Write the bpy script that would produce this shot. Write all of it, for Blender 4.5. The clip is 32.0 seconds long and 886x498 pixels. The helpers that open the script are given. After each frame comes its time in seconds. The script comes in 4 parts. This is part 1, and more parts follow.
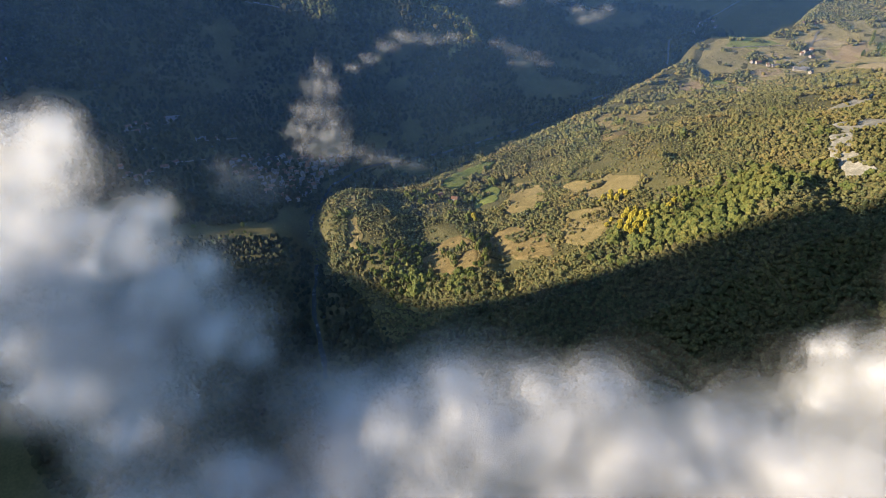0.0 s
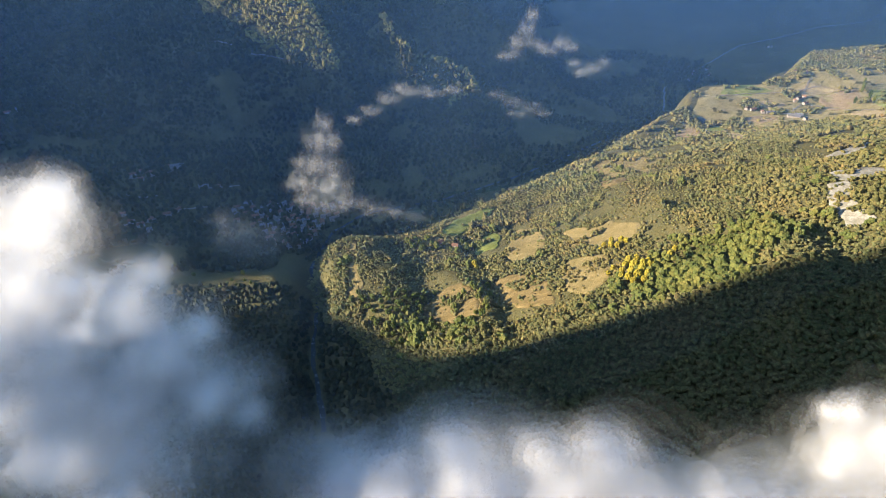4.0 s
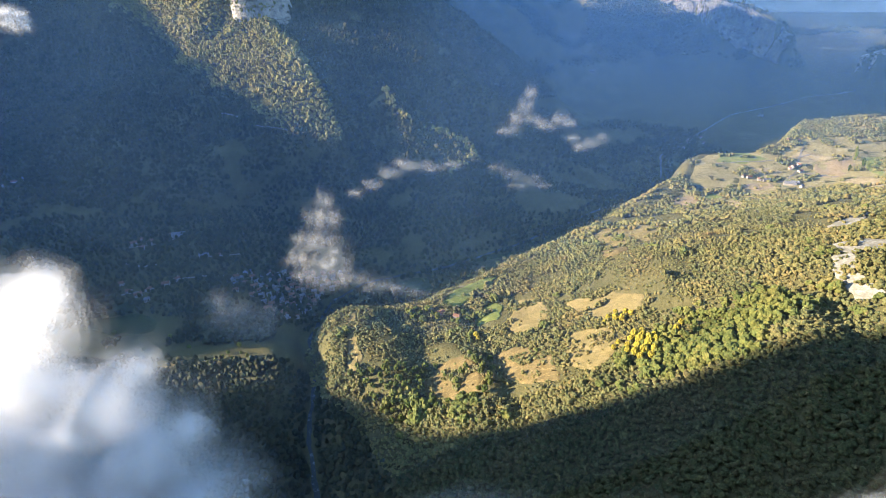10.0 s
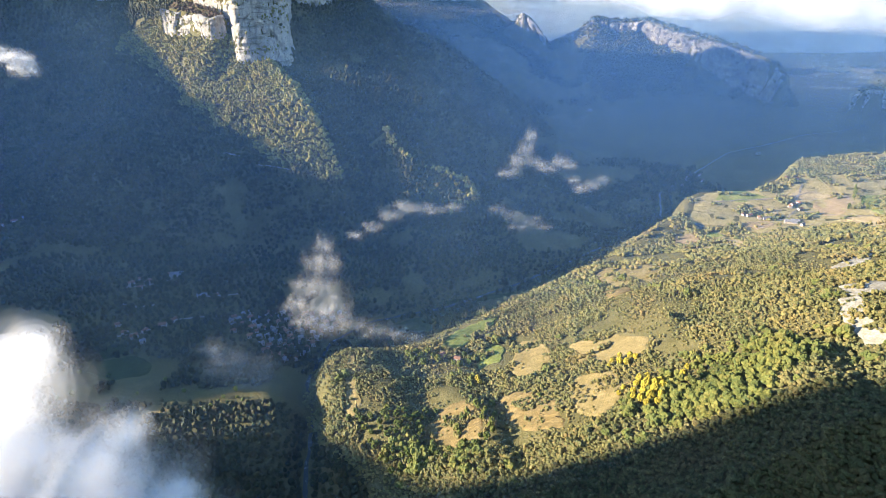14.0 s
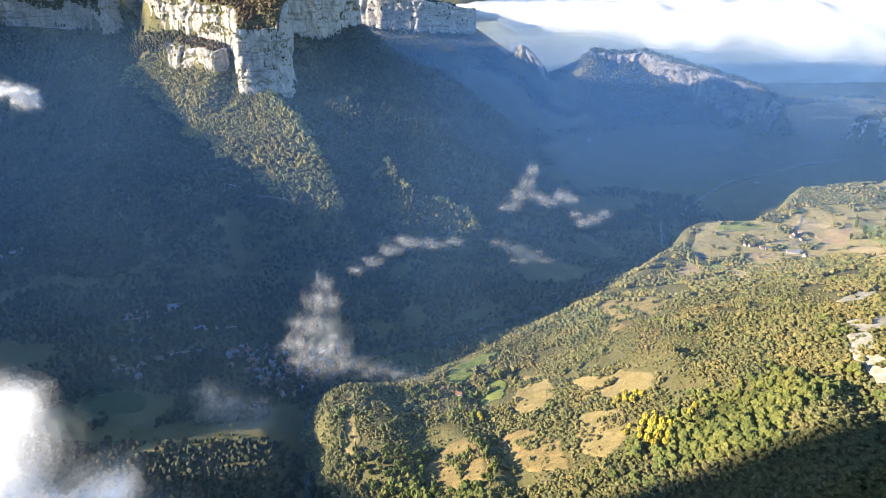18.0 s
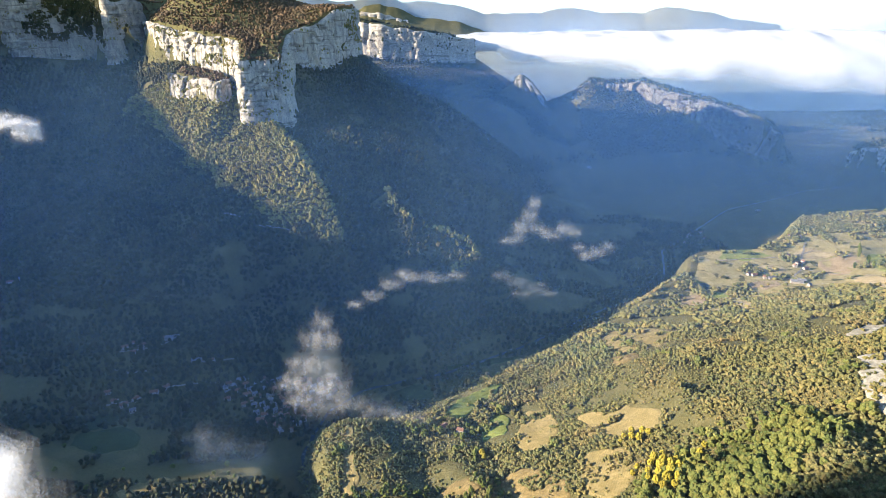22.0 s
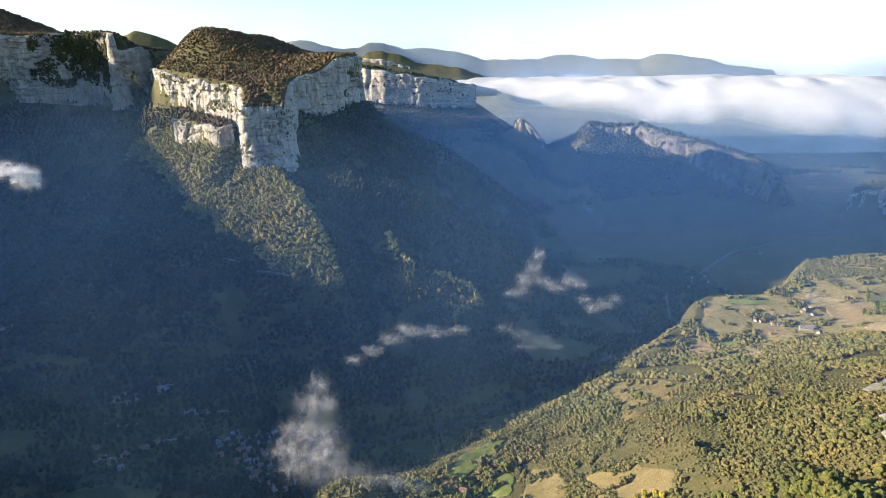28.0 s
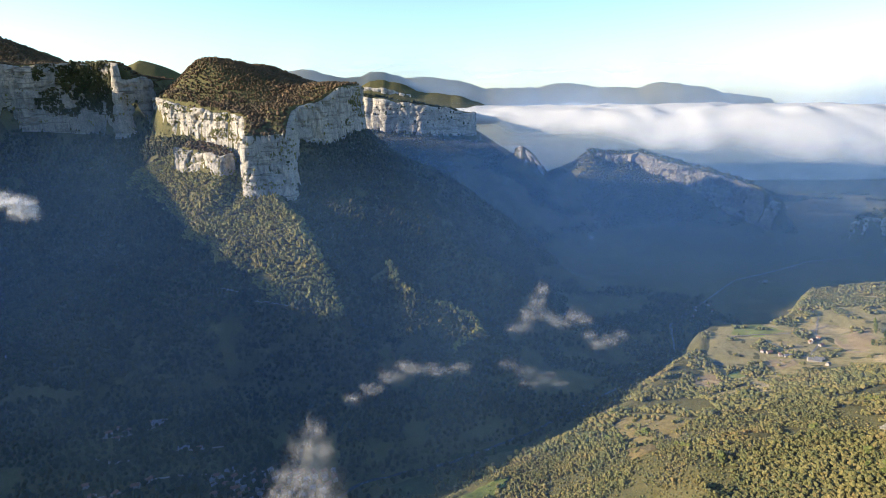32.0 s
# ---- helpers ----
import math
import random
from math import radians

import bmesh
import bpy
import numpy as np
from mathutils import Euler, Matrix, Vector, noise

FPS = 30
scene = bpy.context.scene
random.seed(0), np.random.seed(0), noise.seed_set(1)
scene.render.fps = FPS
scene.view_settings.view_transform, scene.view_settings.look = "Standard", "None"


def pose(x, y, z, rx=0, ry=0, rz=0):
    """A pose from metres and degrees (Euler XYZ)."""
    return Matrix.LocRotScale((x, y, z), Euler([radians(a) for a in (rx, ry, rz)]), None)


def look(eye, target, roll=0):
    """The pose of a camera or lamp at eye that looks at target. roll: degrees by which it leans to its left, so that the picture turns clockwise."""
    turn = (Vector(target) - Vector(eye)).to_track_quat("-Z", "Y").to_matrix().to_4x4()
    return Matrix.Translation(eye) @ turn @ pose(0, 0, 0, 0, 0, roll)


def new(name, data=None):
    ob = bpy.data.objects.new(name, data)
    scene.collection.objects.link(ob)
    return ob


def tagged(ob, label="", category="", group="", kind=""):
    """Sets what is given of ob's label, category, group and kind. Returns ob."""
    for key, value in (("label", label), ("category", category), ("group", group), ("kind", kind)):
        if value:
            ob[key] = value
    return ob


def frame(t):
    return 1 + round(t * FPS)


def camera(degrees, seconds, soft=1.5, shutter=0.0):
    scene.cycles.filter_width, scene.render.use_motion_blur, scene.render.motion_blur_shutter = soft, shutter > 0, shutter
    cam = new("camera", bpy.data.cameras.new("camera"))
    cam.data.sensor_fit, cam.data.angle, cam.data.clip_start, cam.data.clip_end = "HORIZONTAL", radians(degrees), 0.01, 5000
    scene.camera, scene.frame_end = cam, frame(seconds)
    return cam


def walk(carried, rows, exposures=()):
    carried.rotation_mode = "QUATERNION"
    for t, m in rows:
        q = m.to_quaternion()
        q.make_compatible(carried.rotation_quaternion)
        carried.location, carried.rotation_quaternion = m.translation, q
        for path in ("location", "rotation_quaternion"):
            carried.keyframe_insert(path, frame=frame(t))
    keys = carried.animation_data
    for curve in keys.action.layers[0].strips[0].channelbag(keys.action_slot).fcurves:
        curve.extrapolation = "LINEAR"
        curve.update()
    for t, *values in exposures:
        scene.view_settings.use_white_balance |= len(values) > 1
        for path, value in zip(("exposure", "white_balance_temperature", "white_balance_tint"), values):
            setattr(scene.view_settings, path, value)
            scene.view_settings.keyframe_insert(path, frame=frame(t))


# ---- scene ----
cam = camera(77.6, 32.0, 0.75)
METRES, EYE, TILT, LEAN, TURN = 110.0, 600.0, -41.5, 0.0, 0.0
ROWS = [
    (0, 0.0022, 0.0015, 0.0001, 0.025, -0.002, -0.012),
    (0.5, 0.0041, 0.0043, 0.0118, 0.031, 0.560, 0.021),
    (1, 0.0057, 0.0067, 0.0234, 0.044, 1.108, 0.050),
    (1.5, 0.0071, 0.0091, 0.0349, 0.062, 1.646, 0.076),
    (2, 0.0082, 0.0116, 0.0463, 0.082, 2.175, 0.098),
    (2.5, 0.0092, 0.0142, 0.0578, 0.104, 2.697, 0.118),
    (3, 0.0099, 0.0171, 0.0692, 0.125, 3.213, 0.136),
    (3.5, 0.0105, 0.0204, 0.0808, 0.145, 3.725, 0.151),
    (5.5, 0.0111, 0.0372, 0.1276, 0.206, 5.785, 0.200),
    (6, 0.0109, 0.0423, 0.1396, 0.215, 6.310, 0.210),
    (6.5, 0.0106, 0.0477, 0.1516, 0.222, 6.840, 0.219),
    (7, 0.0101, 0.0533, 0.1637, 0.227, 7.375, 0.228),
    (7.5, 0.0096, 0.0592, 0.1759, 0.230, 7.912, 0.237),
    (8, 0.0089, 0.0651, 0.1882, 0.232, 8.450, 0.245),
    (8.5, 0.0082, 0.0712, 0.2005, 0.233, 8.985, 0.254),
    (9, 0.0073, 0.0774, 0.2129, 0.232, 9.516, 0.262),
    (9.5, 0.0064, 0.0836, 0.2254, 0.232, 10.040, 0.270),
    (10, 0.0054, 0.0898, 0.2380, 0.231, 10.554, 0.279),
    (10.5, 0.0044, 0.0960, 0.2506, 0.230, 11.117, 0.287),
    (11, 0.0033, 0.1021, 0.2632, 0.229, 11.545, 0.295),
    (11.5, 0.0021, 0.1081, 0.2759, 0.229, 12.019, 0.304),
    (12, 0.0009, 0.1141, 0.2887, 0.229, 12.477, 0.312),
    (12.5, -0.0004, 0.1199, 0.3015, 0.229, 12.918, 0.321),
    (13, -0.0017, 0.1257, 0.3144, 0.231, 13.343, 0.329),
    (13.5, -0.0031, 0.1314, 0.3273, 0.232, 13.752, 0.338),
    (14, -0.0045, 0.1371, 0.3404, 0.235, 14.146, 0.346),
    (14.5, -0.0059, 0.1427, 0.3534, 0.238, 14.587, 0.355),
    (16.5, -0.0117, 0.1651, 0.4066, 0.254, 15.930, 0.386),
    (17, -0.0132, 0.1708, 0.4202, 0.259, 16.261, 0.393),
    (17.5, -0.0147, 0.1766, 0.4338, 0.263, 16.588, 0.400),
    (18, -0.0162, 0.1826, 0.4476, 0.268, 16.911, 0.407),
    (18.5, -0.0177, 0.1886, 0.4615, 0.272, 17.233, 0.413),
    (19, -0.0192, 0.1949, 0.4755, 0.276, 17.556, 0.419),
    (19.5, -0.0207, 0.2013, 0.4896, 0.280, 17.879, 0.424),
    (20, -0.0222, 0.2079, 0.5039, 0.284, 18.205, 0.429),
    (20.5, -0.0236, 0.2147, 0.5183, 0.287, 18.534, 0.434),
    (21, -0.0251, 0.2217, 0.5329, 0.290, 18.867, 0.437),
    (21.5, -0.0265, 0.2290, 0.5476, 0.292, 19.203, 0.441),
    (22, -0.0279, 0.2364, 0.5625, 0.295, 19.542, 0.444),
    (22.5, -0.0293, 0.2440, 0.5775, 0.298, 19.883, 0.446),
    (23, -0.0307, 0.2518, 0.5926, 0.300, 20.226, 0.448),
    (23.5, -0.0320, 0.2597, 0.6079, 0.303, 20.571, 0.450),
    (24, -0.0333, 0.2678, 0.6233, 0.307, 20.915, 0.451),
    (24.5, -0.0345, 0.2760, 0.6389, 0.311, 21.258, 0.451),
    (25, -0.0358, 0.2842, 0.6546, 0.316, 21.599, 0.451),
    (25.5, -0.0369, 0.2925, 0.6704, 0.322, 21.937, 0.451),
    (27.5, -0.0410, 0.3259, 0.7351, 0.359, 23.280, 0.447),
    (28, -0.0419, 0.3343, 0.7516, 0.371, 23.620, 0.445),
    (28.5, -0.0427, 0.3427, 0.7683, 0.384, 23.964, 0.443),
    (29, -0.0434, 0.3512, 0.7852, 0.398, 24.314, 0.441),
    (29.5, -0.0440, 0.3598, 0.8024, 0.412, 24.668, 0.439),
    (30, -0.0445, 0.3687, 0.8198, 0.425, 25.023, 0.437),
    (30.5, -0.0450, 0.3780, 0.8374, 0.437, 25.372, 0.434),
    (31, -0.0453, 0.3878, 0.8555, 0.446, 25.703, 0.432),
    (31.5, -0.0455, 0.3985, 0.8740, 0.451, 25.999, 0.430),
    (32, -0.0456, 0.4102, 0.8929, 0.450, 26.237, 0.427),
]
walk(cam, [(t, pose(0, 0, EYE, TILT, LEAN, TURN) @ pose(METRES * x, METRES * y, METRES * z, 90 + pitch, roll, yaw)) for t, x, y, z, yaw, pitch, roll in ROWS], [(0.0, 1.45, 6600, 10), (3.0, 1.77, 6580, 10), (6.0, 2.07, 6520, 10), (13.0, 2.34, 6450, 10), (19.0, 2.26, 6400, 10), (25.0, 2.03, 6420, 10), (32.0, 1.62, 6480, 10)])

# ---- world and sun ----
TO_SUN = Vector((-0.946, -0.083, 0.24)).normalized()
SUN_UP = math.asin(TO_SUN.z)
SUN_ROUND = math.atan2(TO_SUN.x, TO_SUN.y)
world = bpy.data.worlds.new("morning_sky")
scene.world = world
world.use_nodes = True
wn, wl = world.node_tree.nodes, world.node_tree.links
wn.clear()
sky = wn.new("ShaderNodeTexSky")
sky.sky_type, sky.sun_disc = "NISHITA", False
sky.sun_elevation, sky.sun_rotation = SUN_UP, SUN_ROUND
sky.altitude, sky.air_density, sky.dust_density, sky.ozone_density = 600, 1.0, 0.7, 3.0
background = wn.new("ShaderNodeBackground")
background.inputs["Strength"].default_value = 0.11
wl.new(sky.outputs[0], background.inputs["Color"])
wl.new(background.outputs[0], wn.new("ShaderNodeOutputWorld").inputs["Surface"])
sun = new("sun", bpy.data.lights.new("sun", "SUN"))
sun.data.energy, sun.data.angle, sun.data.color = 5.0, radians(0.6), (1.0, 0.84, 0.62)
sun.matrix_world = look((0, 0, 0), -TO_SUN)
scene.cycles.transparent_max_bounces = 96

# ---- materials ----
def material(name, roughness=0.9, specular=0.2):
    m = bpy.data.materials.new(name)
    m.use_nodes = True
    b = m.node_tree.nodes["Principled BSDF"]
    b.inputs["Roughness"].default_value = roughness
    b.inputs["Specular IOR Level"].default_value = specular
    return m, m.node_tree.nodes, m.node_tree.links, b


def place(n, l, scale=(1, 1, 1), kind="Position"):
    """Where a point lies, stretched: in the world (Position), or in its thing (Object)."""
    mapping = n.new("ShaderNodeMapping")
    mapping.inputs["Scale"].default_value = scale
    if kind == "Position":
        l.new(n.new("ShaderNodeNewGeometry").outputs["Position"], mapping.inputs["Vector"])
    else:
        l.new(n.new("ShaderNodeTexCoord").outputs[kind], mapping.inputs["Vector"])
    return mapping.outputs[0]


def grain(n, l, where, scale, detail=4, rough=0.55, warp=0.0):
    t = n.new("ShaderNodeTexNoise")
    t.inputs["Scale"].default_value, t.inputs["Detail"].default_value = scale, detail
    t.inputs["Roughness"].default_value, t.inputs["Distortion"].default_value = rough, warp
    l.new(where, t.inputs["Vector"])
    return t.outputs["Fac"]


def ramp(n, l, fac, stops):
    r = n.new("ShaderNodeValToRGB")
    while len(r.color_ramp.elements) < len(stops):
        r.color_ramp.elements.new(0.5)
    for e, (at, c) in zip(r.color_ramp.elements, stops):
        e.position, e.color = at, (*c, 1) if len(c) == 3 else c
    l.new(fac, r.inputs[0])
    return r.outputs[0]


def mixed(n, l, fac, a, b, how="MIX"):
    m = n.new("ShaderNodeMix")
    m.data_type, m.blend_type = "RGBA", how
    for v, s in ((fac, 0), (a, 6), (b, 7)):
        if isinstance(v, (int, float)):
            m.inputs[s].default_value = v
        elif isinstance(v, tuple):
            m.inputs[s].default_value = (*v, 1)
        else:
            l.new(v, m.inputs[s])
    return m.outputs[2]


def relief(n, l, b, fac, strength, distance):
    u = n.new("ShaderNodeBump")
    u.inputs["Strength"].default_value, u.inputs["Distance"].default_value = strength, distance
    l.new(fac, u.inputs["Height"])
    l.new(u.outputs[0], b.inputs["Normal"])


def ground_material():
    m, n, l, b = material("wooded_ground", 0.95, 0.1)
    w = place(n, l)
    c = ramp(n, l, grain(n, l, w, 0.02, 6, 0.6), [(0.35, (0.055, 0.055, 0.022)), (0.55, (0.1, 0.088, 0.036)), (0.72, (0.165, 0.135, 0.062))])
    c = mixed(n, l, 0.6, c, ramp(n, l, grain(n, l, w, 0.35, 5, 0.7), [(0.3, (0.042, 0.048, 0.02)), (0.7, (0.135, 0.118, 0.054))]))
    l.new(c, b.inputs["Base Color"])
    relief(n, l, b, grain(n, l, w, 0.25, 6, 0.7), 0.8, 2.5)
    return m


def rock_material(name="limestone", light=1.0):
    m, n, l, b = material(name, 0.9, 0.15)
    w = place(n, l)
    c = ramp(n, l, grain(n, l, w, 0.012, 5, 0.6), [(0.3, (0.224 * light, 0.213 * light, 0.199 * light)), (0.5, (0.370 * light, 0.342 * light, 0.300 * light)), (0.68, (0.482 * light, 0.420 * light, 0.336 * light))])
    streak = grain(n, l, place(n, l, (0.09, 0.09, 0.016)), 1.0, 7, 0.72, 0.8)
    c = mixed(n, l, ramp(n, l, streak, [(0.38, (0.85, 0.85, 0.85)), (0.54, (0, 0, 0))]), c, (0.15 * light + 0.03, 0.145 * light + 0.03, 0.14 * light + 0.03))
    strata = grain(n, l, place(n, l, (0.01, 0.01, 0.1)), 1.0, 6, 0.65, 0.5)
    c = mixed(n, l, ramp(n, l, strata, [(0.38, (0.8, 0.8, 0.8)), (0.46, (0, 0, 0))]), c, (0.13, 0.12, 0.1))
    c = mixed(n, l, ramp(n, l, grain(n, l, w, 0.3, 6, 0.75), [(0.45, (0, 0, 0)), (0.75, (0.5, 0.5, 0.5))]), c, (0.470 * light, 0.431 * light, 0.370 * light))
    l.new(c, b.inputs["Base Color"])
    relief(n, l, b, grain(n, l, place(n, l, (0.3, 0.3, 0.13)), 1.0, 8, 0.7), 0.9, 4.0 if light == 1 else 11.0)
    return m


def cloud_material(name, density, scale, low=0.38, high=0.62, detail=3, rough=0.5, least=0.3, warp=0.3):
    """Droplets thin enough to see through: each sheet of the cloud hides a part of what is behind it."""
    m = bpy.data.materials.new(name)
    m.use_nodes = True
    n, l = m.node_tree.nodes, m.node_tree.links
    n.clear()
    w = place(n, l)
    f = ramp(n, l, grain(n, l, w, scale, detail, rough, warp), [(low, (least * density,) * 3), (high, (density,) * 3)])
    thick, both_f = n.new("ShaderNodeAttribute"), n.new("ShaderNodeMath")
    thick.attribute_name, both_f.operation = "thick", "MULTIPLY"
    l.new(f, both_f.inputs[0])
    l.new(thick.outputs["Fac"], both_f.inputs[1])
    f = both_f.outputs[0]
    clear, white, through_light = n.new("ShaderNodeBsdfTransparent"), n.new("ShaderNodeBsdfDiffuse"), n.new("ShaderNodeBsdfTranslucent")
    white.inputs["Color"].default_value = through_light.inputs["Color"].default_value = (0.86, 0.86, 0.87, 1)
    both, out, veil = n.new("ShaderNodeMixShader"), n.new("ShaderNodeOutputMaterial"), n.new("ShaderNodeMixShader")
    both.inputs[0].default_value = 0.5
    l.new(white.outputs[0], both.inputs[1])
    l.new(through_light.outputs[0], both.inputs[2])
    l.new(f, veil.inputs[0])
    l.new(clear.outputs[0], veil.inputs[1])
    l.new(both.outputs[0], veil.inputs[2])
    l.new(veil.outputs[0], out.inputs["Surface"])
    return m


# Shade on the east and west cliffs is multiplied into two limestone copies.
GROUND, ROCK, SHADE_ROCK, DIMMED_ROCK = ground_material(), rock_material(), rock_material("shade_darkened_limestone", 0.65), rock_material("shade_dimmed_limestone", 0.95)
CLOUD = cloud_material("dense_cloud", 0.25, 0.02, 0.28, 0.66, 6, 0.58, 0.18, 0.6)
WISP = cloud_material("thin_cloud", 0.026, 0.035, 0.28, 0.75, 5, 0.55, 0.3, 0.8)
PLUME = cloud_material("rising_cloud", 0.036, 0.03, 0.25, 0.75, 5, 0.52, 0.35, 0.8)
# ---- the lie of the land ----
def hash2(ix, iy, seed):
    """A repeatable random number, 0 to 1, for each lattice point."""
    n = (ix.astype(np.int64) * 374761393 + iy.astype(np.int64) * 668265263 + seed * 974634777) & 0x7FFFFFFF
    n = ((n ^ (n >> 13)) * 1274126177) & 0x7FFFFFFF
    n = ((n ^ (n >> 16)) * 1911520717) & 0x7FFFFFFF
    return ((n ^ (n >> 15)) & 0xFFFFF) / float(0xFFFFF)


def vnoise(x, y, seed=0):
    """Smooth value noise, -1 to 1."""
    ix, iy = np.floor(x), np.floor(y)
    fx, fy = x - ix, y - iy
    fx, fy = fx * fx * (3 - 2 * fx), fy * fy * (3 - 2 * fy)
    a, b = hash2(ix, iy, seed), hash2(ix + 1, iy, seed)
    c, d = hash2(ix, iy + 1, seed), hash2(ix + 1, iy + 1, seed)
    return 2 * ((a + (b - a) * fx) * (1 - fy) + (c + (d - c) * fx) * fy) - 1


def fbm(x, y, size, octaves=4, seed=0):
    out, amp = 0.0, 0.5
    for o in range(octaves):
        out = out + amp * vnoise(x / size + 17.3 * o, y / size - 9.1 * o, seed + o)
        size, amp = size / 2.1, amp * 0.5
    return out


def smooth(a, b, v):
    s = np.clip((v - a) / (b - a), 0, 1)
    return s * s * (3 - 2 * s)


def softmax2(a, b, k):
    """The larger of two heights, blended over about k metres."""
    h = np.clip(0.5 + 0.5 * (a - b) / k, 0, 1)
    return b + (a - b) * h + k * h * (1 - h)


def near_line(x, y, pts, closed=False):
    """Distance to a polyline of (x, y, ...) rows, which side (positive: left), and the rows' other values at the nearest place."""
    pts = np.array(pts, float)
    if closed:
        pts = np.vstack([pts, pts[:1]])
    best = np.full(np.shape(x), 1e18)
    side = np.zeros(np.shape(x))
    extra = [np.zeros(np.shape(x)) for _ in range(pts.shape[1] - 2)]
    for p, q in zip(pts[:-1], pts[1:]):
        ex, ey = q[0] - p[0], q[1] - p[1]
        s = np.clip(((x - p[0]) * ex + (y - p[1]) * ey) / (ex * ex + ey * ey), 0, 1)
        dx, dy = x - p[0] - s * ex, y - p[1] - s * ey
        d2 = dx * dx + dy * dy
        m = d2 < best
        best = np.where(m, d2, best)
        side = np.where(m, np.sign(ex * dy - ey * dx), side)
        for i in range(len(extra)):
            extra[i] = np.where(m, p[2 + i] + s * (q[2 + i] - p[2 + i]), extra[i])
    return np.sqrt(best), side, extra


def inside(x, y, pts):
    """Whether places lie within a polygon."""
    hit = np.zeros(np.shape(x), bool)
    n = len(pts)
    for i in range(n):
        (ax, ay), (bx, by) = pts[i][:2], pts[(i + 1) % n][:2]
        if ay == by:
            continue
        hit ^= ((ay > y) != (by > y)) & (x < (bx - ax) * (y - ay) / (by - ay) + ax)
    return hit


# Cliff-bound masses: rows of x, y, the cliff's foot, its rim; then the slope below the foot, and domes (x, y, radius, rise).
MAIN_MASS = [(-1190, 2440, 580, 668), (-1034, 2199, 544, 653), (-880, 2079, 519, 631), (-740, 1985, 490, 612), (-636, 1879, 450, 600), (-590, 1738, 375, 546),
             (-478, 1774, 364, 546), (-486, 1899, 536, 623), (-424, 1979, 511, 640), (-343, 2079, 529, 695), (-330, 2330, 540, 700), (-480, 2700, 560, 690), (-1100, 2900, 600, 700)]
LEFT_MASS = [(-2600, 2500, 600, 820), (-1900, 2420, 560, 802), (-1762, 2400, 551, 793), (-1650, 2380, 550, 789), (-1600, 2405, 545, 795), (-1513, 2445, 535, 800), (-1399, 2455, 531, 806), (-1325, 2425, 522, 800),
             (-1290, 2360, 517, 790), (-1268, 2350, 520, 738), (-1215, 2420, 560, 745), (-1225, 2480, 585, 735), (-1250, 2800, 600, 745), (-2600, 3200, 640, 860)]
FAR_MASS = [(-720, 3560, 520, 690), (-558, 3399, 523, 682), (-337, 3299, 484, 648), (-116, 3299, 459, 615), (163, 3499, 444, 561), (180, 3800, 460, 560), (-700, 4000, 520, 690)]
RIGHT_MASS = [(700, 3345, 225, 258), (835, 3299, 288, 349), (996, 3240, 261, 334), (1076, 3199, 271, 349), (1219, 2999, 228, 302), (1335, 2870, 150, 272), (1419, 2780, 93, 246), (1464, 2620, 76, 218), (1481, 2499, 68, 180),
              (1560, 2560, 67, 150), (1560, 2800, 120, 205), (1330, 3150, 220, 262), (1000, 3400, 250, 300)]
LEDGE_MASS = [(-895, 1949, 430, 500), (-790, 1880, 432, 492), (-692, 1800, 432, 480), (-660, 1830, 440, 484), (-720, 1930, 470, 500), (-860, 2030, 500, 515)]
ROCK_MASS = [(400, 3330, 300, 350), (425, 3285, 255, 388), (500, 3250, 215, 330), (570, 3235, 205, 250), (560, 3300, 215, 255), (450, 3400, 300, 340)]
EAST_MASS = [(1760, 2440, 45, 110), (1800, 2390, 42, 140), (1900, 2370, 42, 155), (2050, 2420, 60, 150), (1900, 2560, 60, 150)]
MASSES = [(MAIN_MASS, 0.85, [(-935, 2400, 290, 150), (-640, 2260, 240, 28), (-760, 2760, 200, 95)]), (LEFT_MASS, 0.6, [(-2150, 2850, 330, 150)]), (FAR_MASS, 0.62, []), (RIGHT_MASS, 0.55, []), (LEDGE_MASS, 1.1, []), (ROCK_MASS, 0.6, []), (EAST_MASS, 0.6, [])]

# Ridges: rows of x, y, crest height; then the slope of their flanks, east and west.
RIDGES = [([(-520, 1745, 376), (-400, 1560, 324), (-305, 1400, 244), (-252, 1300, 160), (-215, 1190, 50)], 0.75, 0.4),
          ([(-149, 1471, 232), (-131, 1424, 209), (-94, 1395, 189), (-59, 1388, 175), (-24, 1377, 157), (11, 1379, 148), (53, 1366, 130), (79, 1330, 101), (50, 1296, 74), (9, 1277, 66)], 0.6, 0.8),
          ([(-330, 1800, 380), (-180, 1600, 235), (-80, 1450, 140), (90, 1285, 98), (150, 1190, 30)], 0.5, 0.5),
          ([(-343, 2100, 525), (-193, 2249, 446), (3, 2249, 357), (237, 2149, 196), (439, 2049, 30)], 0.55, 0.55),
          ([(-455, 1900, 480), (-200, 1770, 320), (109, 1640, 190), (330, 1480, 40)], 0.45, 1.0),
          ([(1014, 3199, 290), (800, 2900, 150), (620, 2600, 60)], 0.4, 0.4),
          ([(423, 3330, 340), (500, 3270, 300), (570, 3200, 200), (640, 3000, 60)], 0.6, 0.6),
          ([(665, 3399, 230), (760, 3340, 290), (851, 3299, 340)], 0.6, 0.6),
          ([(-100, 3300, 445), (200, 3050, 330), (330, 2700, 190), (420, 2400, 60)], 0.42, 0.42)]

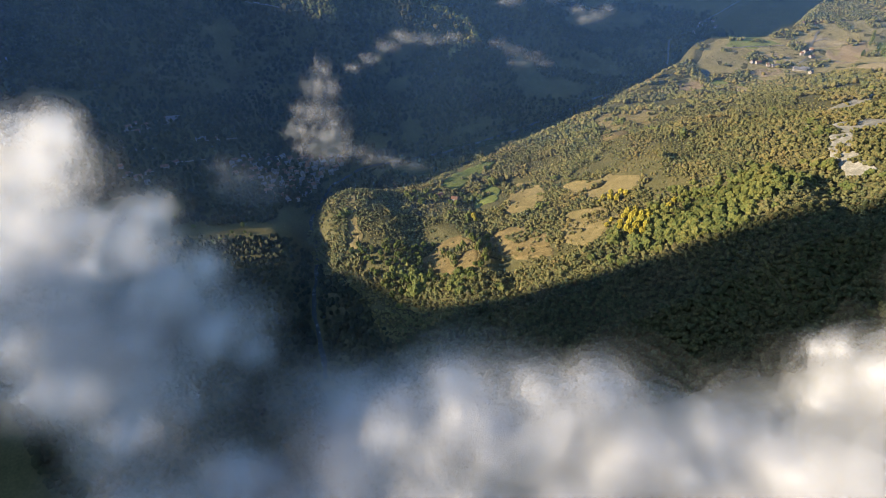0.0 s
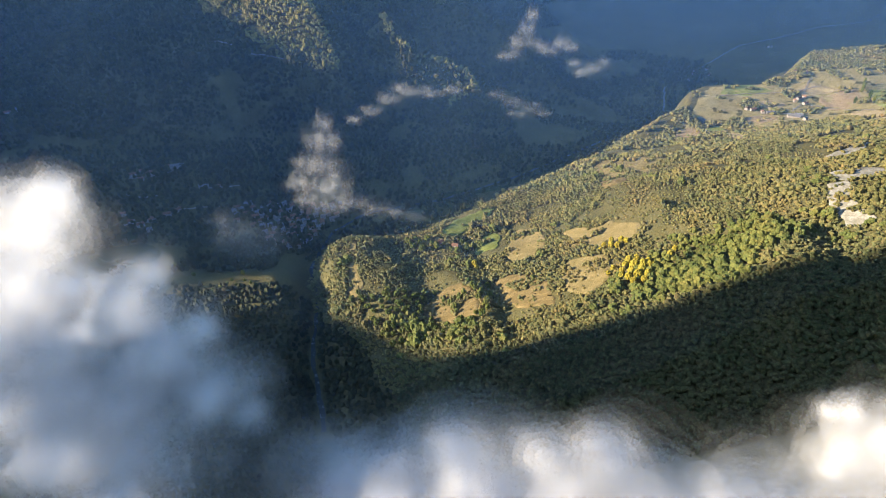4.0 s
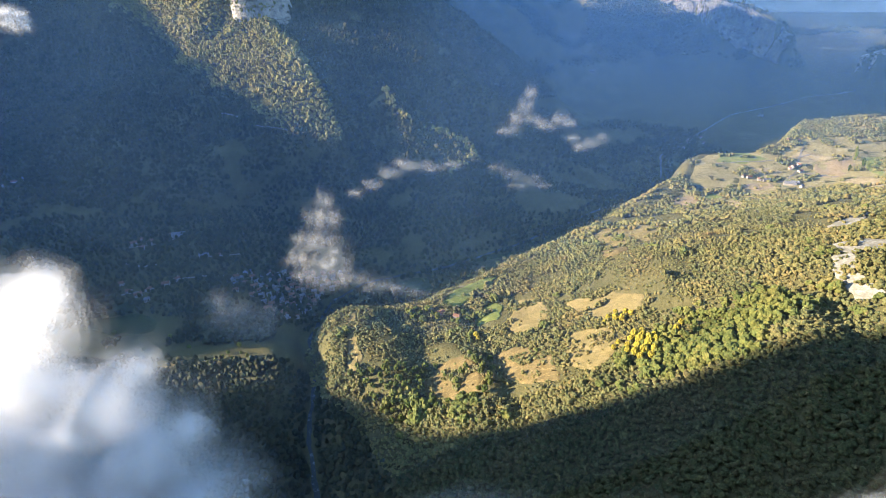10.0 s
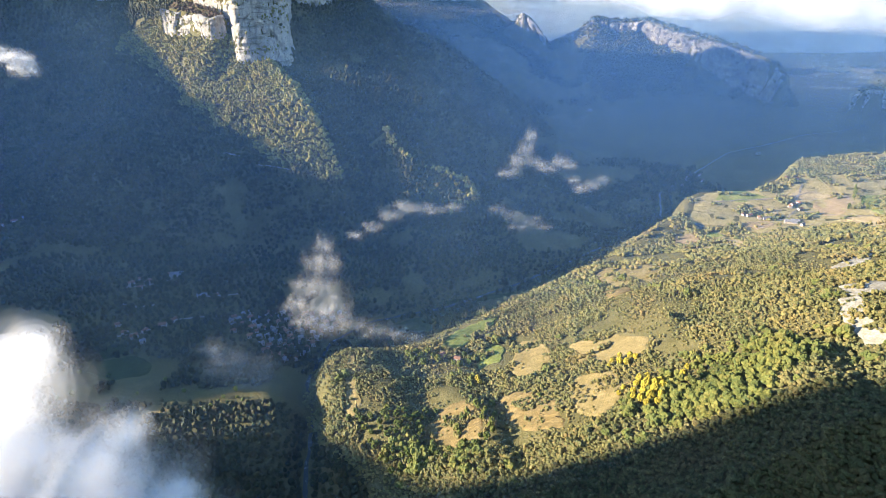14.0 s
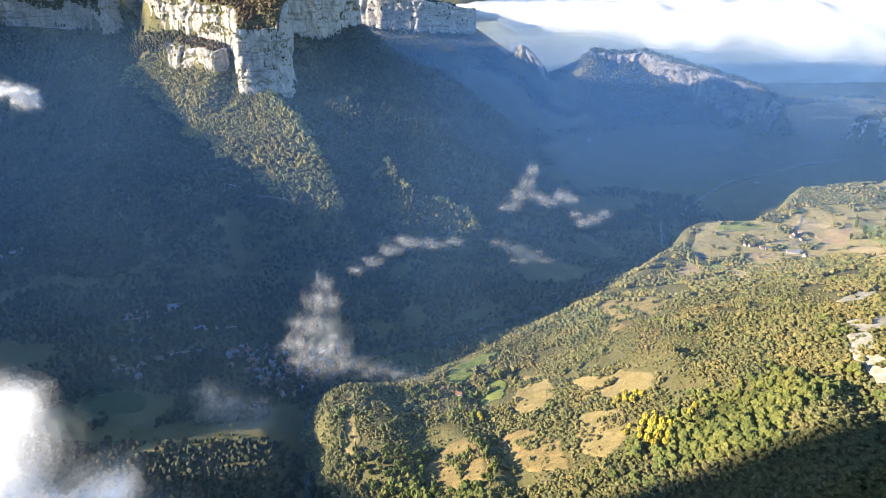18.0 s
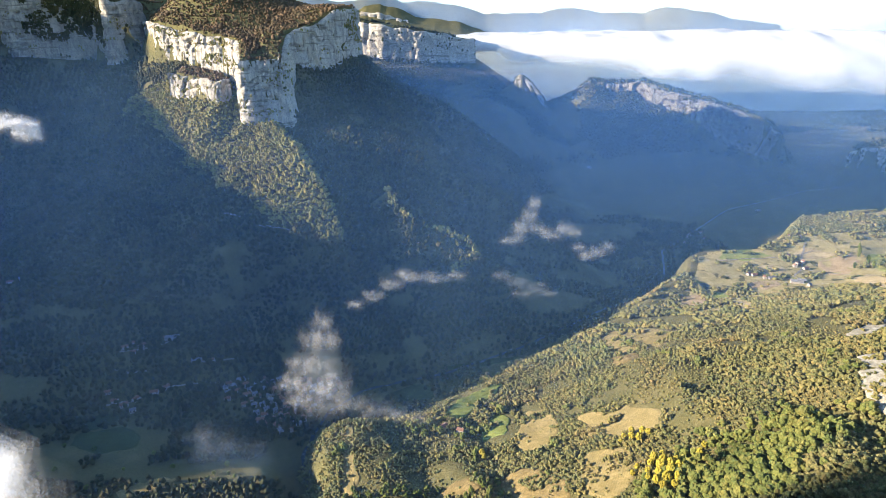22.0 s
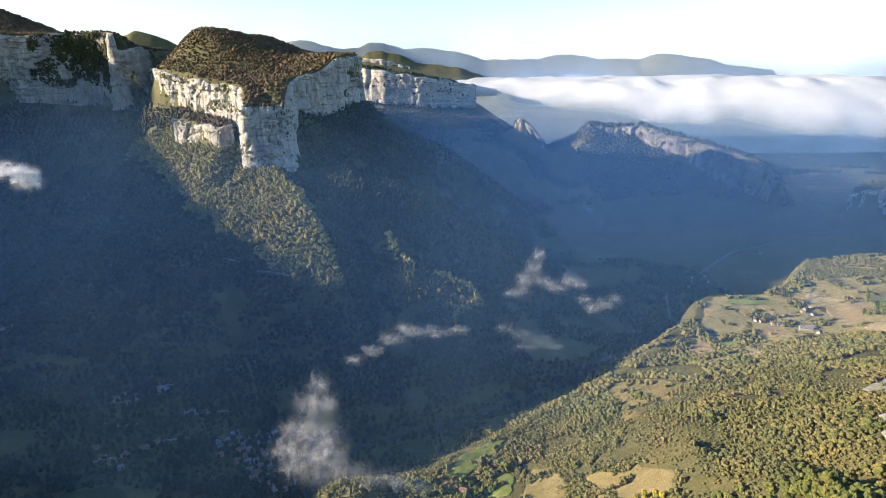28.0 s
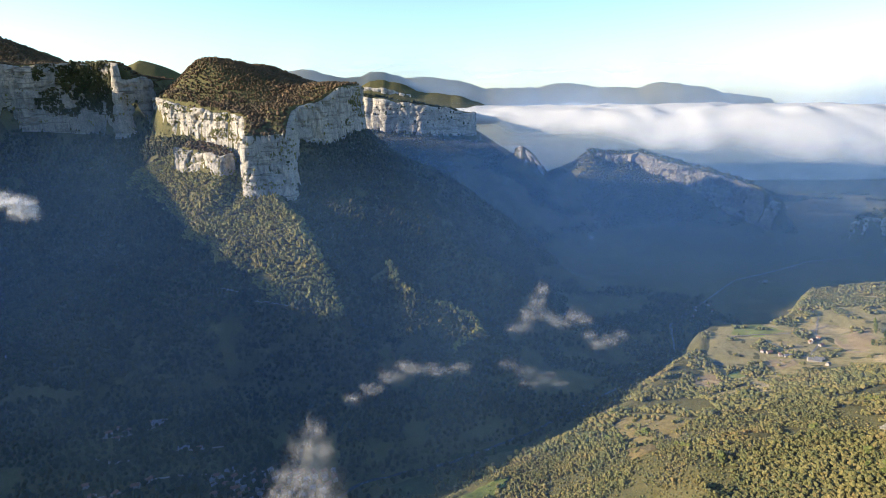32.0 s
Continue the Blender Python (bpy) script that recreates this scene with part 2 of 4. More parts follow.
# Ribs and gullies on the shelf: rows of x, y; then the rise, and the widths to the east and to the west.
FOLDS = [([(-150, 765), (-121, 705), (-95, 676), (-72, 626), (-64, 570)], 13, 34, 54),
         ([(8, 640), (40, 590), (55, 550), (55, 500)], 11, 24, 42),
         ([(38, 750), (58, 680), (67, 616), (80, 530), (90, 455)], -7, 15, 14),
         ([(-45, 745), (-36, 670), (-20, 600)], -4, 22, 22),
         ([(345, 600), (368, 545), (374, 500), (358, 445), (340, 400)], 15, 26, 70),
         ([(340, 650), (392, 575), (412, 490), (405, 420)], -13, 34, 26),
         ([(255, 860), (300, 760), (330, 690)], 7, 22, 40),
         ([(470, 1000), (560, 860), (640, 760)], 10, 40, 60)]

# The edge of the sunlit shelf over the gorge and the valley, from the south to the far end.
SHELF_EDGE = [(120, -400), (60, 100), (10, 330), (-40, 450), (-95, 545), (-165, 625), (-200, 700), (-195, 752), (-150, 770), (-83, 778), (-27, 800), (43, 861), (121, 917), (193, 968),
              (298, 1040), (415, 1151), (520, 1274), (590, 1330), (640, 1440), (700, 1478), (857, 1490), (967, 1567), (1118, 1740), (1459, 1800), (2200, 1900), (3000, 2000)]
GORGE = [(-60, 200), (-150, 420), (-190, 550), (-203, 680), (-230, 740), (-205, 830), (-150, 892), (3, 940), (144, 1020), (366, 1190), (560, 1370), (640, 1530), (691, 1687), (846, 1839), (1100, 2100), (1500, 2300), (2600, 2500)]


def mass_height(x, y, rim, slope, domes):
    d, _, (foot, top) = near_line(x, y, rim, True)
    ins = inside(x, y, rim)
    w, h = 0.0, 0.0
    for px, py, _, pt in rim:
        k = 1 / ((x - px) ** 2 + (y - py) ** 2 + 900)
        w, h = w + k, h + k * pt
    inner = top + (h / w - top) * smooth(0, 250, d) - 2 + 5 * fbm(x, y, 60, 3, 5)
    for px, py, r, rise in domes:
        inner = inner + rise * np.exp(-((x - px) ** 2 + (y - py) ** 2) / (r * r)) * smooth(-20, 180, d)
    outer = foot - slope * d + smooth(10, 120, d) * 11 * fbm(x, y, 150, 4, 9)
    return np.where(ins, inner, outer)


def height(x, y):
    """The ground's height at a place."""
    x, y = np.asarray(x, float), np.asarray(y, float)
    floor = 30 + 5 * fbm(x, y, 260, 3, 2) + smooth(-900, -1900, x) * 60 * (1 - smooth(1200, 2600, y)) + 24 * smooth(2600, 4200, y)
    # a wooded bank with open terraces on top, west of the gorge
    d, _, _ = near_line(x, y, [(-620, 690), (-452, 640), (-387, 662), (-286, 662), (-270, 640)])
    floor = softmax2(floor, 46 - 0.33 * np.maximum(d - 18, 0) * np.where(y < 650, 0.55, 1.2), 8)
    # the river's valley beyond the farm lies deeper
    floor = floor - 60 * smooth(150, 500, x) * smooth(1150, 1400, y) * (1 - smooth(2200, 2600, y))
    gd, _, _ = near_line(x, y, GORGE)
    floor = floor - (10 + 22 * (1 - smooth(700, 840, y))) * (1 - smooth(4, 46, gd))
    # the hill on which the shelf lies
    d = 0.8 * (x - 45) - 0.45 * (y - 680)
    back = 1150 - y + 0.35 * (x - 600)
    hill = 0.56 * (25 * np.logaddexp(0, d / 25))
    hill = 54 - softmax2(-hill, -0.42 * (25 * np.logaddexp(0, back / 25)), 20) + 3 * fbm(x, y, 90, 4, 3)
    hill = hill + 9 * smooth(900, 1150, x) + 7 * np.exp(-((x - 45) ** 2 + (y - 690) ** 2) / 3600)
    for pts, rise, east, west in FOLDS:
        d, side, _ = near_line(x, y, pts)
        hill = hill + rise * np.exp(-(d / np.where(side > 0, east, west)) ** 2)
    hill = hill + 3.5 * fbm(x, y, 38, 3, 14) * smooth(-160, 40, x)
    hill = np.minimum(hill, 560 + 20 * fbm(x, y, 200, 3, 8))
    ed, side, _ = near_line(x, y, SHELF_EDGE)
    sd = -side * ed
    wide = 26 + 75 * (1 - smooth(480, 640, y))
    hill = floor + (hill - floor) * smooth(-wide, 14 + 0.4 * wide, sd)
    z = hill
    for pts, east, west in RIDGES:
        d, side, (crest,) = near_line(x, y, pts)
        z = softmax2(z, crest - np.where(side > 0, east, west) * np.sqrt(d * d + 64) + smooth(5, 70, d) * 7 * fbm(x, y, 100, 4, 6), 12)
    for rim, slope, domes in MASSES:
        m = mass_height(x, y, rim, slope, domes)
        z = np.where(m > z + 40, m, softmax2(z, m, 14))
    return z

# ---- meshes from arrays ----
def mesh_object(name, verts, faces, mat, flat=False):
    """One mesh object from an array of places and an array of triangles or quads."""
    verts, faces = np.asarray(verts, np.float32), np.asarray(faces, np.int32)
    me = bpy.data.meshes.new(name)
    k = faces.shape[1]
    me.vertices.add(len(verts))
    me.vertices.foreach_set("co", verts.ravel())
    me.loops.add(faces.size)
    me.loops.foreach_set("vertex_index", faces.ravel())
    me.polygons.add(len(faces))
    me.polygons.foreach_set("loop_start", np.arange(0, faces.size, k, dtype=np.int32))
    me.polygons.foreach_set("loop_total", np.full(len(faces), k, np.int32))
    me.polygons.foreach_set("use_smooth", np.full(len(faces), not flat))
    me.update(calc_edges=True)
    me.validate()
    me.materials.append(mat)
    return new(name, me)


BALL = {}


def ball(level):
    if level not in BALL:
        bm = bmesh.new()
        bmesh.ops.create_icosphere(bm, subdivisions=level, radius=1)
        BALL[level] = (np.array([v.co[:] for v in bm.verts]), np.array([[v.index for v in f.verts] for f in bm.faces]))
        bm.free()
    return BALL[level]


def grid_faces(rows, cols):
    i = np.arange(rows - 1)[:, None] * cols + np.arange(cols - 1)[None]
    return np.stack([i, i + 1, i + 1 + cols, i + cols], -1).reshape(-1, 4)


def steps(dense_from, dense_to, step, low, high):
    """Places along an axis: even in the middle, wider and wider outside."""
    out, s, v = list(np.arange(dense_from, dense_to, step)), step, dense_to
    while v < high:
        out.append(v)
        s = min(s * 1.03, 24)
        v += s
    s, v, front = step, dense_from, []
    while v > low:
        s *= 1.12
        v -= s
        front.append(v)
    return np.array(front[::-1] + out + [high])


# ---- ground ----
GX, GY = steps(-760, 900, 8, -4700, 4700), steps(180, 1750, 8, -1500, 4800)
FAR_OUT = [5400, 6600, 9000, 13000, 20000]
GX, GY = np.r_[[-v for v in FAR_OUT[::-1]], GX, FAR_OUT], np.r_[GY, FAR_OUT]
X, Y = np.meshgrid(GX, GY)
Z = height(X, Y)
tagged(mesh_object("ground", np.stack([X, Y, Z], -1).reshape(-1, 3), grid_faces(len(GY), len(GX)), GROUND),
       "wooded valley floor, shelf and mountain slopes of dark soil and grass", "ground", kind="structure")


def ground_at(x, y):
    """The height of the ground mesh itself."""
    x, y = np.asarray(x, float), np.asarray(y, float)
    i, j = np.clip(np.searchsorted(GX, x) - 1, 0, len(GX) - 2), np.clip(np.searchsorted(GY, y) - 1, 0, len(GY) - 2)
    u, v = (x - GX[i]) / (GX[i + 1] - GX[i]), (y - GY[j]) / (GY[j + 1] - GY[j])
    return (Z[j, i] * (1 - u) + Z[j, i + 1] * u) * (1 - v) + (Z[j + 1, i] * (1 - u) + Z[j + 1, i + 1] * u) * v


# ---- cliffs ----
CLIFF_PLACES = []


def cliff(name, rim, step, label, seed=0, rough=1.0, out=6.0, mat=ROCK):
    """A rock wall from foot to rim along rows of (x, y, foot, top), with ledges, buttresses and cracks."""
    pts = np.array(rim, float)
    seg = np.hypot(*np.diff(pts[:, :2], axis=0).T)
    at = np.concatenate([[0], np.cumsum(seg)])
    u = np.arange(0, at[-1], step)
    line = np.stack([np.interp(u, at, pts[:, i]) for i in range(4)], -1)
    # round the corners a little, and look outwards
    k = max(1, int(14 / step))
    ker = np.ones(2 * k + 1) / (2 * k + 1)
    pad = np.pad(line[:, :2], ((k, k), (0, 0)), "edge")
    xy = np.stack([np.convolve(pad[:, i], ker, "valid") for i in (0, 1)], -1)
    tan = np.gradient(xy, axis=0)
    nor = np.stack([tan[:, 1], -tan[:, 0]], -1)
    nor /= np.linalg.norm(nor, axis=1)[:, None]
    rows = int((line[:, 3] - line[:, 2]).max() / step) + 6
    v = np.linspace(0, 1, rows)
    foot, top = line[:, 2] - 16, line[:, 3] - 4 + 14 * fbm(u, u * 0, 60, 4, seed + 3)
    uu, vv = np.meshgrid(u, v)
    zz = foot[None] + (top - foot)[None] * vv
    tall = (top - foot)[None]
    push = 17 * fbm(uu, zz * 0.3, 80, 3, seed) + 6 * fbm(uu, zz * 0.25, 30, 3, seed + 7) + 1.4 * fbm(uu, zz, 9, 3, seed + 11)
    ledge = np.abs(((zz + 8 * fbm(uu, zz, 120, 2, seed + 5)) / 58.0) % 1 - 0.5) * 2
    crack = np.abs(vnoise(uu / 26 + 3 * fbm(uu, zz, 90, 2, seed + 15), zz / 170, seed + 13))
    push = push - 12 * (1 - smooth(0.0, 0.13, crack)) - 7 * (1 - smooth(0.0, 0.2, np.abs(vnoise(uu / 9, zz / 45, seed + 14))))
    push = (push - 8 * smooth(0.75, 1, ledge) * (0.4 + fbm(uu, zz, 60, 2, seed + 9))) * rough + out + (1 - vv) * 0.07 * tall - 5 * smooth(0.93, 1, vv)
    px, py = xy[:, 0][None] + nor[:, 0][None] * push, xy[:, 1][None] + nor[:, 1][None] * push
    # the wall's head leans back onto the ground behind
    bx, by = xy[:, 0] - nor[:, 0] * 12, xy[:, 1] - nor[:, 1] * 12
    px, py, zz = np.vstack([px, bx[None]]), np.vstack([py, by[None]]), np.vstack([zz, (top - 4)[None]])
    ob = mesh_object(name, np.stack([px, py, zz], -1).reshape(-1, 3), grid_faces(rows + 1, len(u)), mat)
    CLIFF_PLACES.append(np.stack([px, py, zz], -1)[4:-2].reshape(-1, 3))
    return tagged(ob, label, "cliff", "limestone cliffs", "structure")


cliff("main_cliff", MAIN_MASS[:11], 3, "pale limestone cliff with a square tower under a wooded top", 1, 1.0, 8)
cliff("west_cliff", LEFT_MASS[1:12], 6, "grey limestone cliff with wooded gullies", 2, 1.2, 14, DIMMED_ROCK)
cliff("far_cliff", FAR_MASS[:6], 8, "sunlit limestone cliff over the sea of cloud", 3, 1.0, 20)
cliff("ledge_cliff", LEDGE_MASS[:4], 4, "low sunlit limestone step below the main cliff", 5)
cliff("rock_tooth", ROCK_MASS[:4], 6, "sunlit limestone tooth on the far slope", 6)
cliff("far_rock", EAST_MASS[:4], 7, "bright limestone outcrop at the valley's far bend", 7)
# This band's rock colour is darkened in place of shade.
cliff("east_cliff", RIGHT_MASS[:9], 5, "long slanting limestone cliff band across the valley", 4, 1.5, 20, SHADE_ROCK)

# ---- the mountain to the west, over which the sun rises ----
# Unseen ridge: crest heights are shaped so that its shadow falls as wanted.
SKYLINE = [(-1800, 800), (-60, 852), (-25, 852), (10, 884), (84, 884), (110, 960), (212, 965), (225, 862), (243, 748), (275, 633), (303, 581), (348, 551), (398, 530), (440, 500), (452, 432), (500, 434), (507, 448), (520, 470), (535, 482),
           (590, 500), (604, 520), (680, 545), (775, 590), (939, 640), (1080, 655), (1110, 640), (1139, 590), (1163, 589), (1206, 617), (1240, 613), (1337, 619), (1414, 640), (1453, 628), (1596, 612), (1801, 650), (1940, 663), (2185, 726), (2215, 850), (2420, 880)]
sy = np.arange(-1600, 2421, 12.0)
crest = np.interp(sy, [p[0] for p in SKYLINE], [p[1] for p in SKYLINE]) + 6 * fbm(sy, sy * 0, 40, 3, 21)
off = np.array([-900, -600, -350, -180, -60, 0, 60, 180, 350, 560])
fall = np.array([0.0, 0.25, 0.55, 0.8, 0.96, 1.0, 0.95, 0.72, 0.4, 0.0])
WX, WY = np.meshgrid(-2000 + off, sy)
WZ = crest[:, None] * fall[None] + (40 * fbm(WX, WY, 200, 4, 22)) * (1 - fall[None])
tagged(mesh_object("west_mountain", np.stack([WX, WY, WZ], -1).reshape(-1, 3), grid_faces(len(sy), len(off)), GROUND),
       "dark wooded mountain ridge standing between the sun and the valley", "mountain", kind="structure")

# ---- fields, scree, tracks and water ----
def field_material(name, dark, light, rows=0.0, angle=0.0):
    m, n, l, b = material(name, 0.95, 0.1)
    w = place(n, l)
    c = ramp(n, l, grain(n, l, w, 0.045, 6, 0.65, 0.5), [(0.3, dark), (0.62, light)])
    c = mixed(n, l, ramp(n, l, grain(n, l, w, 0.11, 5, 0.7, 1.0), [(0.42, (0.75, 0.75, 0.75)), (0.56, (0, 0, 0))]), c, tuple(v * 0.8 for v in dark))
    c = mixed(n, l, ramp(n, l, grain(n, l, w, 0.5, 4, 0.7), [(0.4, (0.7, 0.7, 0.7)), (0.62, (0, 0, 0))]), c, tuple(v * 0.62 for v in dark))
    if rows:
        t = n.new("ShaderNodeTexWave")
        t.inputs["Scale"].default_value, t.inputs["Distortion"].default_value, t.inputs["Detail"].default_value = rows, 2.5, 3
        turned = n.new("ShaderNodeVectorRotate")
        turned.inputs["Angle"].default_value = angle
        l.new(w, turned.inputs["Vector"])
        l.new(turned.outputs[0], t.inputs["Vector"])
        c = mixed(n, l, 0.16, c, ramp(n, l, t.outputs["Fac"], [(0.2, dark), (0.8, light)]))
    l.new(c, b.inputs["Base Color"])
    relief(n, l, b, grain(n, l, w, 0.8, 5, 0.7), 0.6, 0.6)
    return m


STUBBLE = field_material("dry_stubble", (0.165, 0.135, 0.056), (0.29, 0.225, 0.105), 0.12, 0.5)
RUSSET = field_material("russet_pasture", (0.14, 0.108, 0.046), (0.24, 0.178, 0.08))
PLOUGH = field_material("ploughed_soil", (0.3, 0.215, 0.115), (0.44, 0.33, 0.19), 0.2, 1.1)
MEADOW = field_material("meadow_grass", (0.12, 0.145, 0.035), (0.22, 0.235, 0.075), 0.08, 0.9)
# Valley meadows: grass with the valley's shade darkened into its colour.
SHADED_GRASS = field_material("shade_darkened_grass", (0.04, 0.052, 0.02), (0.07, 0.085, 0.034), 0.08, 0.9)
DRY = field_material("dry_grass", (0.26, 0.215, 0.09), (0.47, 0.38, 0.18))
FARM_STUBBLE = field_material("pale_farm_stubble", (0.32, 0.25, 0.13), (0.48, 0.38, 0.21), 0.12, 0.5)
FARM_GRASS = field_material("farm_grass", (0.18, 0.2, 0.055), (0.3, 0.31, 0.1), 0.08, 0.9)
SCREE = field_material("limestone_scree", (0.2, 0.19, 0.15), (0.36, 0.335, 0.285))
FIELDS = []


def field(name, mat, outline, label, lift=0.9, clear=True):
    """A field draped on the ground inside an outline of (x, y)."""
    pts = np.array(outline + outline[:1], float)
    at = np.concatenate([[0], np.cumsum(np.hypot(*np.diff(pts, axis=0).T))])
    u = np.arange(0, at[-1], 4.0)
    edge = np.stack([np.interp(u, at, pts[:, 0]), np.interp(u, at, pts[:, 1])], -1)
    k = np.ones(3) / 3
    edge = np.stack([np.convolve(np.r_[edge[-1:, i], edge[:, i], edge[:1, i]], k, "valid") for i in (0, 1)], -1)
    edge += 3.5 * np.stack([vnoise(edge[:, 0] / 9, edge[:, 1] / 9, 3), vnoise(edge[:, 0] / 9, edge[:, 1] / 9, 4)], -1)
    mid = edge.mean(0)
    rings = 14
    k = np.linspace(0.02, 1, rings)[:, None, None]
    xy = mid + (edge[None] - mid) * k
    z = ground_at(xy[..., 0], xy[..., 1]) + lift
    z[-1] -= lift + 0.7
    v = np.concatenate([xy, z[..., None]], -1)
    n = len(edge)
    i, j = np.meshgrid(np.arange(rings - 1), np.arange(n), indexing="ij")
    f = np.stack([i * n + j, (i + 1) * n + j, (i + 1) * n + (j + 1) % n, i * n + (j + 1) % n], -1).reshape(-1, 4)
    if clear:
        FIELDS.append(edge.tolist())
    return tagged(mesh_object(name, v.reshape(-1, 3), f, mat), label, "field" if name != "scree" else "scree", "", "structure")


field("stubble", STUBBLE, [(93, 680), (119, 765), (153, 753), (161, 692), (133, 640), (102, 652)], "dry straw-coloured field with faint tractor lines")
field("stubble", STUBBLE, [(184, 704), (246, 685), (274, 645), (260, 601), (227, 610), (183, 635)], "dry straw-coloured field crossed by a farm track")
field("stubble", STUBBLE, [(164, 606), (192, 604), (219, 584), (207, 531), (180, 505), (160, 518), (150, 553)], "terraced dry field with brush along the terraces")
field("stubble", RUSSET, [(62, 626), (106, 622), (142, 569), (142, 508), (105, 521), (70, 566)], "rust-brown rough pasture with scattered shrubs")
field("stubble", RUSSET, [(-33, 577), (-6, 615), (28, 620), (52, 568), (45, 530), (11, 530), (-23, 549)], "small brown pasture ringed by trees")
field("meadow", STUBBLE, [(-163, 742), (-147, 741), (-130, 657), (-117, 636), (-127, 600), (-140, 620)], "narrow dry grass strip along the hillock")
field("meadow", MEADOW, [(-16, 762), (4, 800), (48, 838), (98, 866), (84, 834), (61, 806), (44, 782), (14, 757)], "bright green meadow at the edge of the shelf")
field("meadow", MEADOW, [(49, 706), (52, 748), (80, 775), (96, 755), (88, 708)], "small green meadow beside a hedge")
field("stubble", STUBBLE, [(281, 943), (346, 1010), (385, 939), (410, 887), (351, 826), (311, 840), (276, 847)], "terraced dry pasture in folds")
field("stubble", RUSSET, [(265, 839), (308, 831), (308, 803), (269, 790)], "brown rough pasture among shrubs")
field("meadow", FARM_GRASS, [(718, 1400), (821, 1530), (838, 1461), (875, 1412), (788, 1379)], "flat green field on the far shelf")
field("stubble", FARM_STUBBLE, [(928, 1427), (987, 1468), (1021, 1448), (1041, 1407), (974, 1384), (923, 1381)], "pale bare field beside the farm")
field("stubble", PLOUGH, [(967, 1373), (1045, 1405), (1087, 1417), (1063, 1354), (981, 1276), (927, 1249), (938, 1324)], "reddish ploughed field by the farm")
field("stubble", FARM_STUBBLE, [(797, 1355), (853, 1361), (864, 1328), (831, 1300), (783, 1289)], "pale field between farm tracks")
field("stubble", PLOUGH, [(711, 1238), (756, 1264), (798, 1257), (790, 1226), (731, 1199), (702, 1201)], "brown ploughed field below the farm")
field("stubble", FARM_STUBBLE, [(958, 1244), (1002, 1234), (957, 1126), (893, 1048), (877, 1117)], "pale dry field on the shelf")
field("meadow", FARM_GRASS, [(1110, 1403), (1174, 1406), (993, 1169), (1049, 1289)], "long green pasture on the shelf")
field("stubble", FARM_STUBBLE, [(596, 1085), (643, 1141), (651, 1100), (600, 1030)], "pale bare clearing among trees")
field("stubble", STUBBLE, [(539, 978), (569, 993), (579, 932), (555, 898), (533, 927)], "pale bare strip among trees")
field("stubble", PLOUGH, [(532, 1182), (571, 1193), (588, 1185), (576, 1135), (535, 1107), (513, 1132)], "brown field in rows at the edge of the shelf")
field("meadow", FARM_GRASS, [(608, 1196), (647, 1201), (644, 1171), (601, 1161)], "shaded green paddock by the pond")
field("terrace", STUBBLE, [(-452, 629), (-437, 645), (-407, 657), (-374, 659), (-381, 645), (-416, 630), (-436, 621)], "dry terraced bank catching the sun")
field("meadow", SHADED_GRASS, [(-592, 743), (-593, 770), (-519, 785), (-484, 761), (-482, 731), (-540, 718)], "dark green meadow on the valley floor")
field("meadow", SHADED_GRASS, [(-603, 788), (-584, 816), (-538, 823), (-537, 802), (-573, 776)], "dark green meadow on the valley floor")
field("meadow", SHADED_GRASS, [(-102, 873), (-51, 904), (-13, 875), (-28, 847), (-79, 843)], "riverside meadow in the shade")
field("meadow", SHADED_GRASS, [(-19, 953), (83, 987), (146, 987), (126, 962), (13, 947)], "strip of meadow along the river")
field("scree", SCREE, [(488, 625), (508, 631), (542, 618), (532, 581), (506, 572), (490, 585), (479, 581)], "white limestone scree on the bushy slope")
field("scree", SCREE, [(466, 591), (487, 584), (457, 533), (456, 502), (452, 480), (434, 486), (436, 524), (447, 553)], "white limestone scree on the bushy slope")
field("scree", SCREE, [(558, 729), (595, 748), (638, 756), (581, 709), (540, 689)], "white limestone scree on the bushy slope")

field("pasture", DRY, [(490, 1050), (530, 1190), (590, 1300), (648, 1415), (735, 1462), (900, 1478), (1000, 1560), (1200, 1740), (1560, 1770), (1500, 1500), (1300, 1250), (1050, 1050), (800, 960)], "dry olive grassland between the farm's fields", 0.5, False)
for at in ([(2050, 3330), (2330, 3420), (2380, 3340), (2120, 3260)], [(2400, 3400), (2620, 3420), (2640, 3330), (2440, 3320)], [(2180, 3120), (2420, 3150), (2440, 3080), (2200, 3050)], [(1890, 2990), (2130, 2960), (2150, 2900), (1920, 2920)], [(2250, 3240), (2380, 3250), (2370, 3190), (2240, 3190)]):
    field("stubble", STUBBLE, at, "pale far field on the plain beyond the gorge")


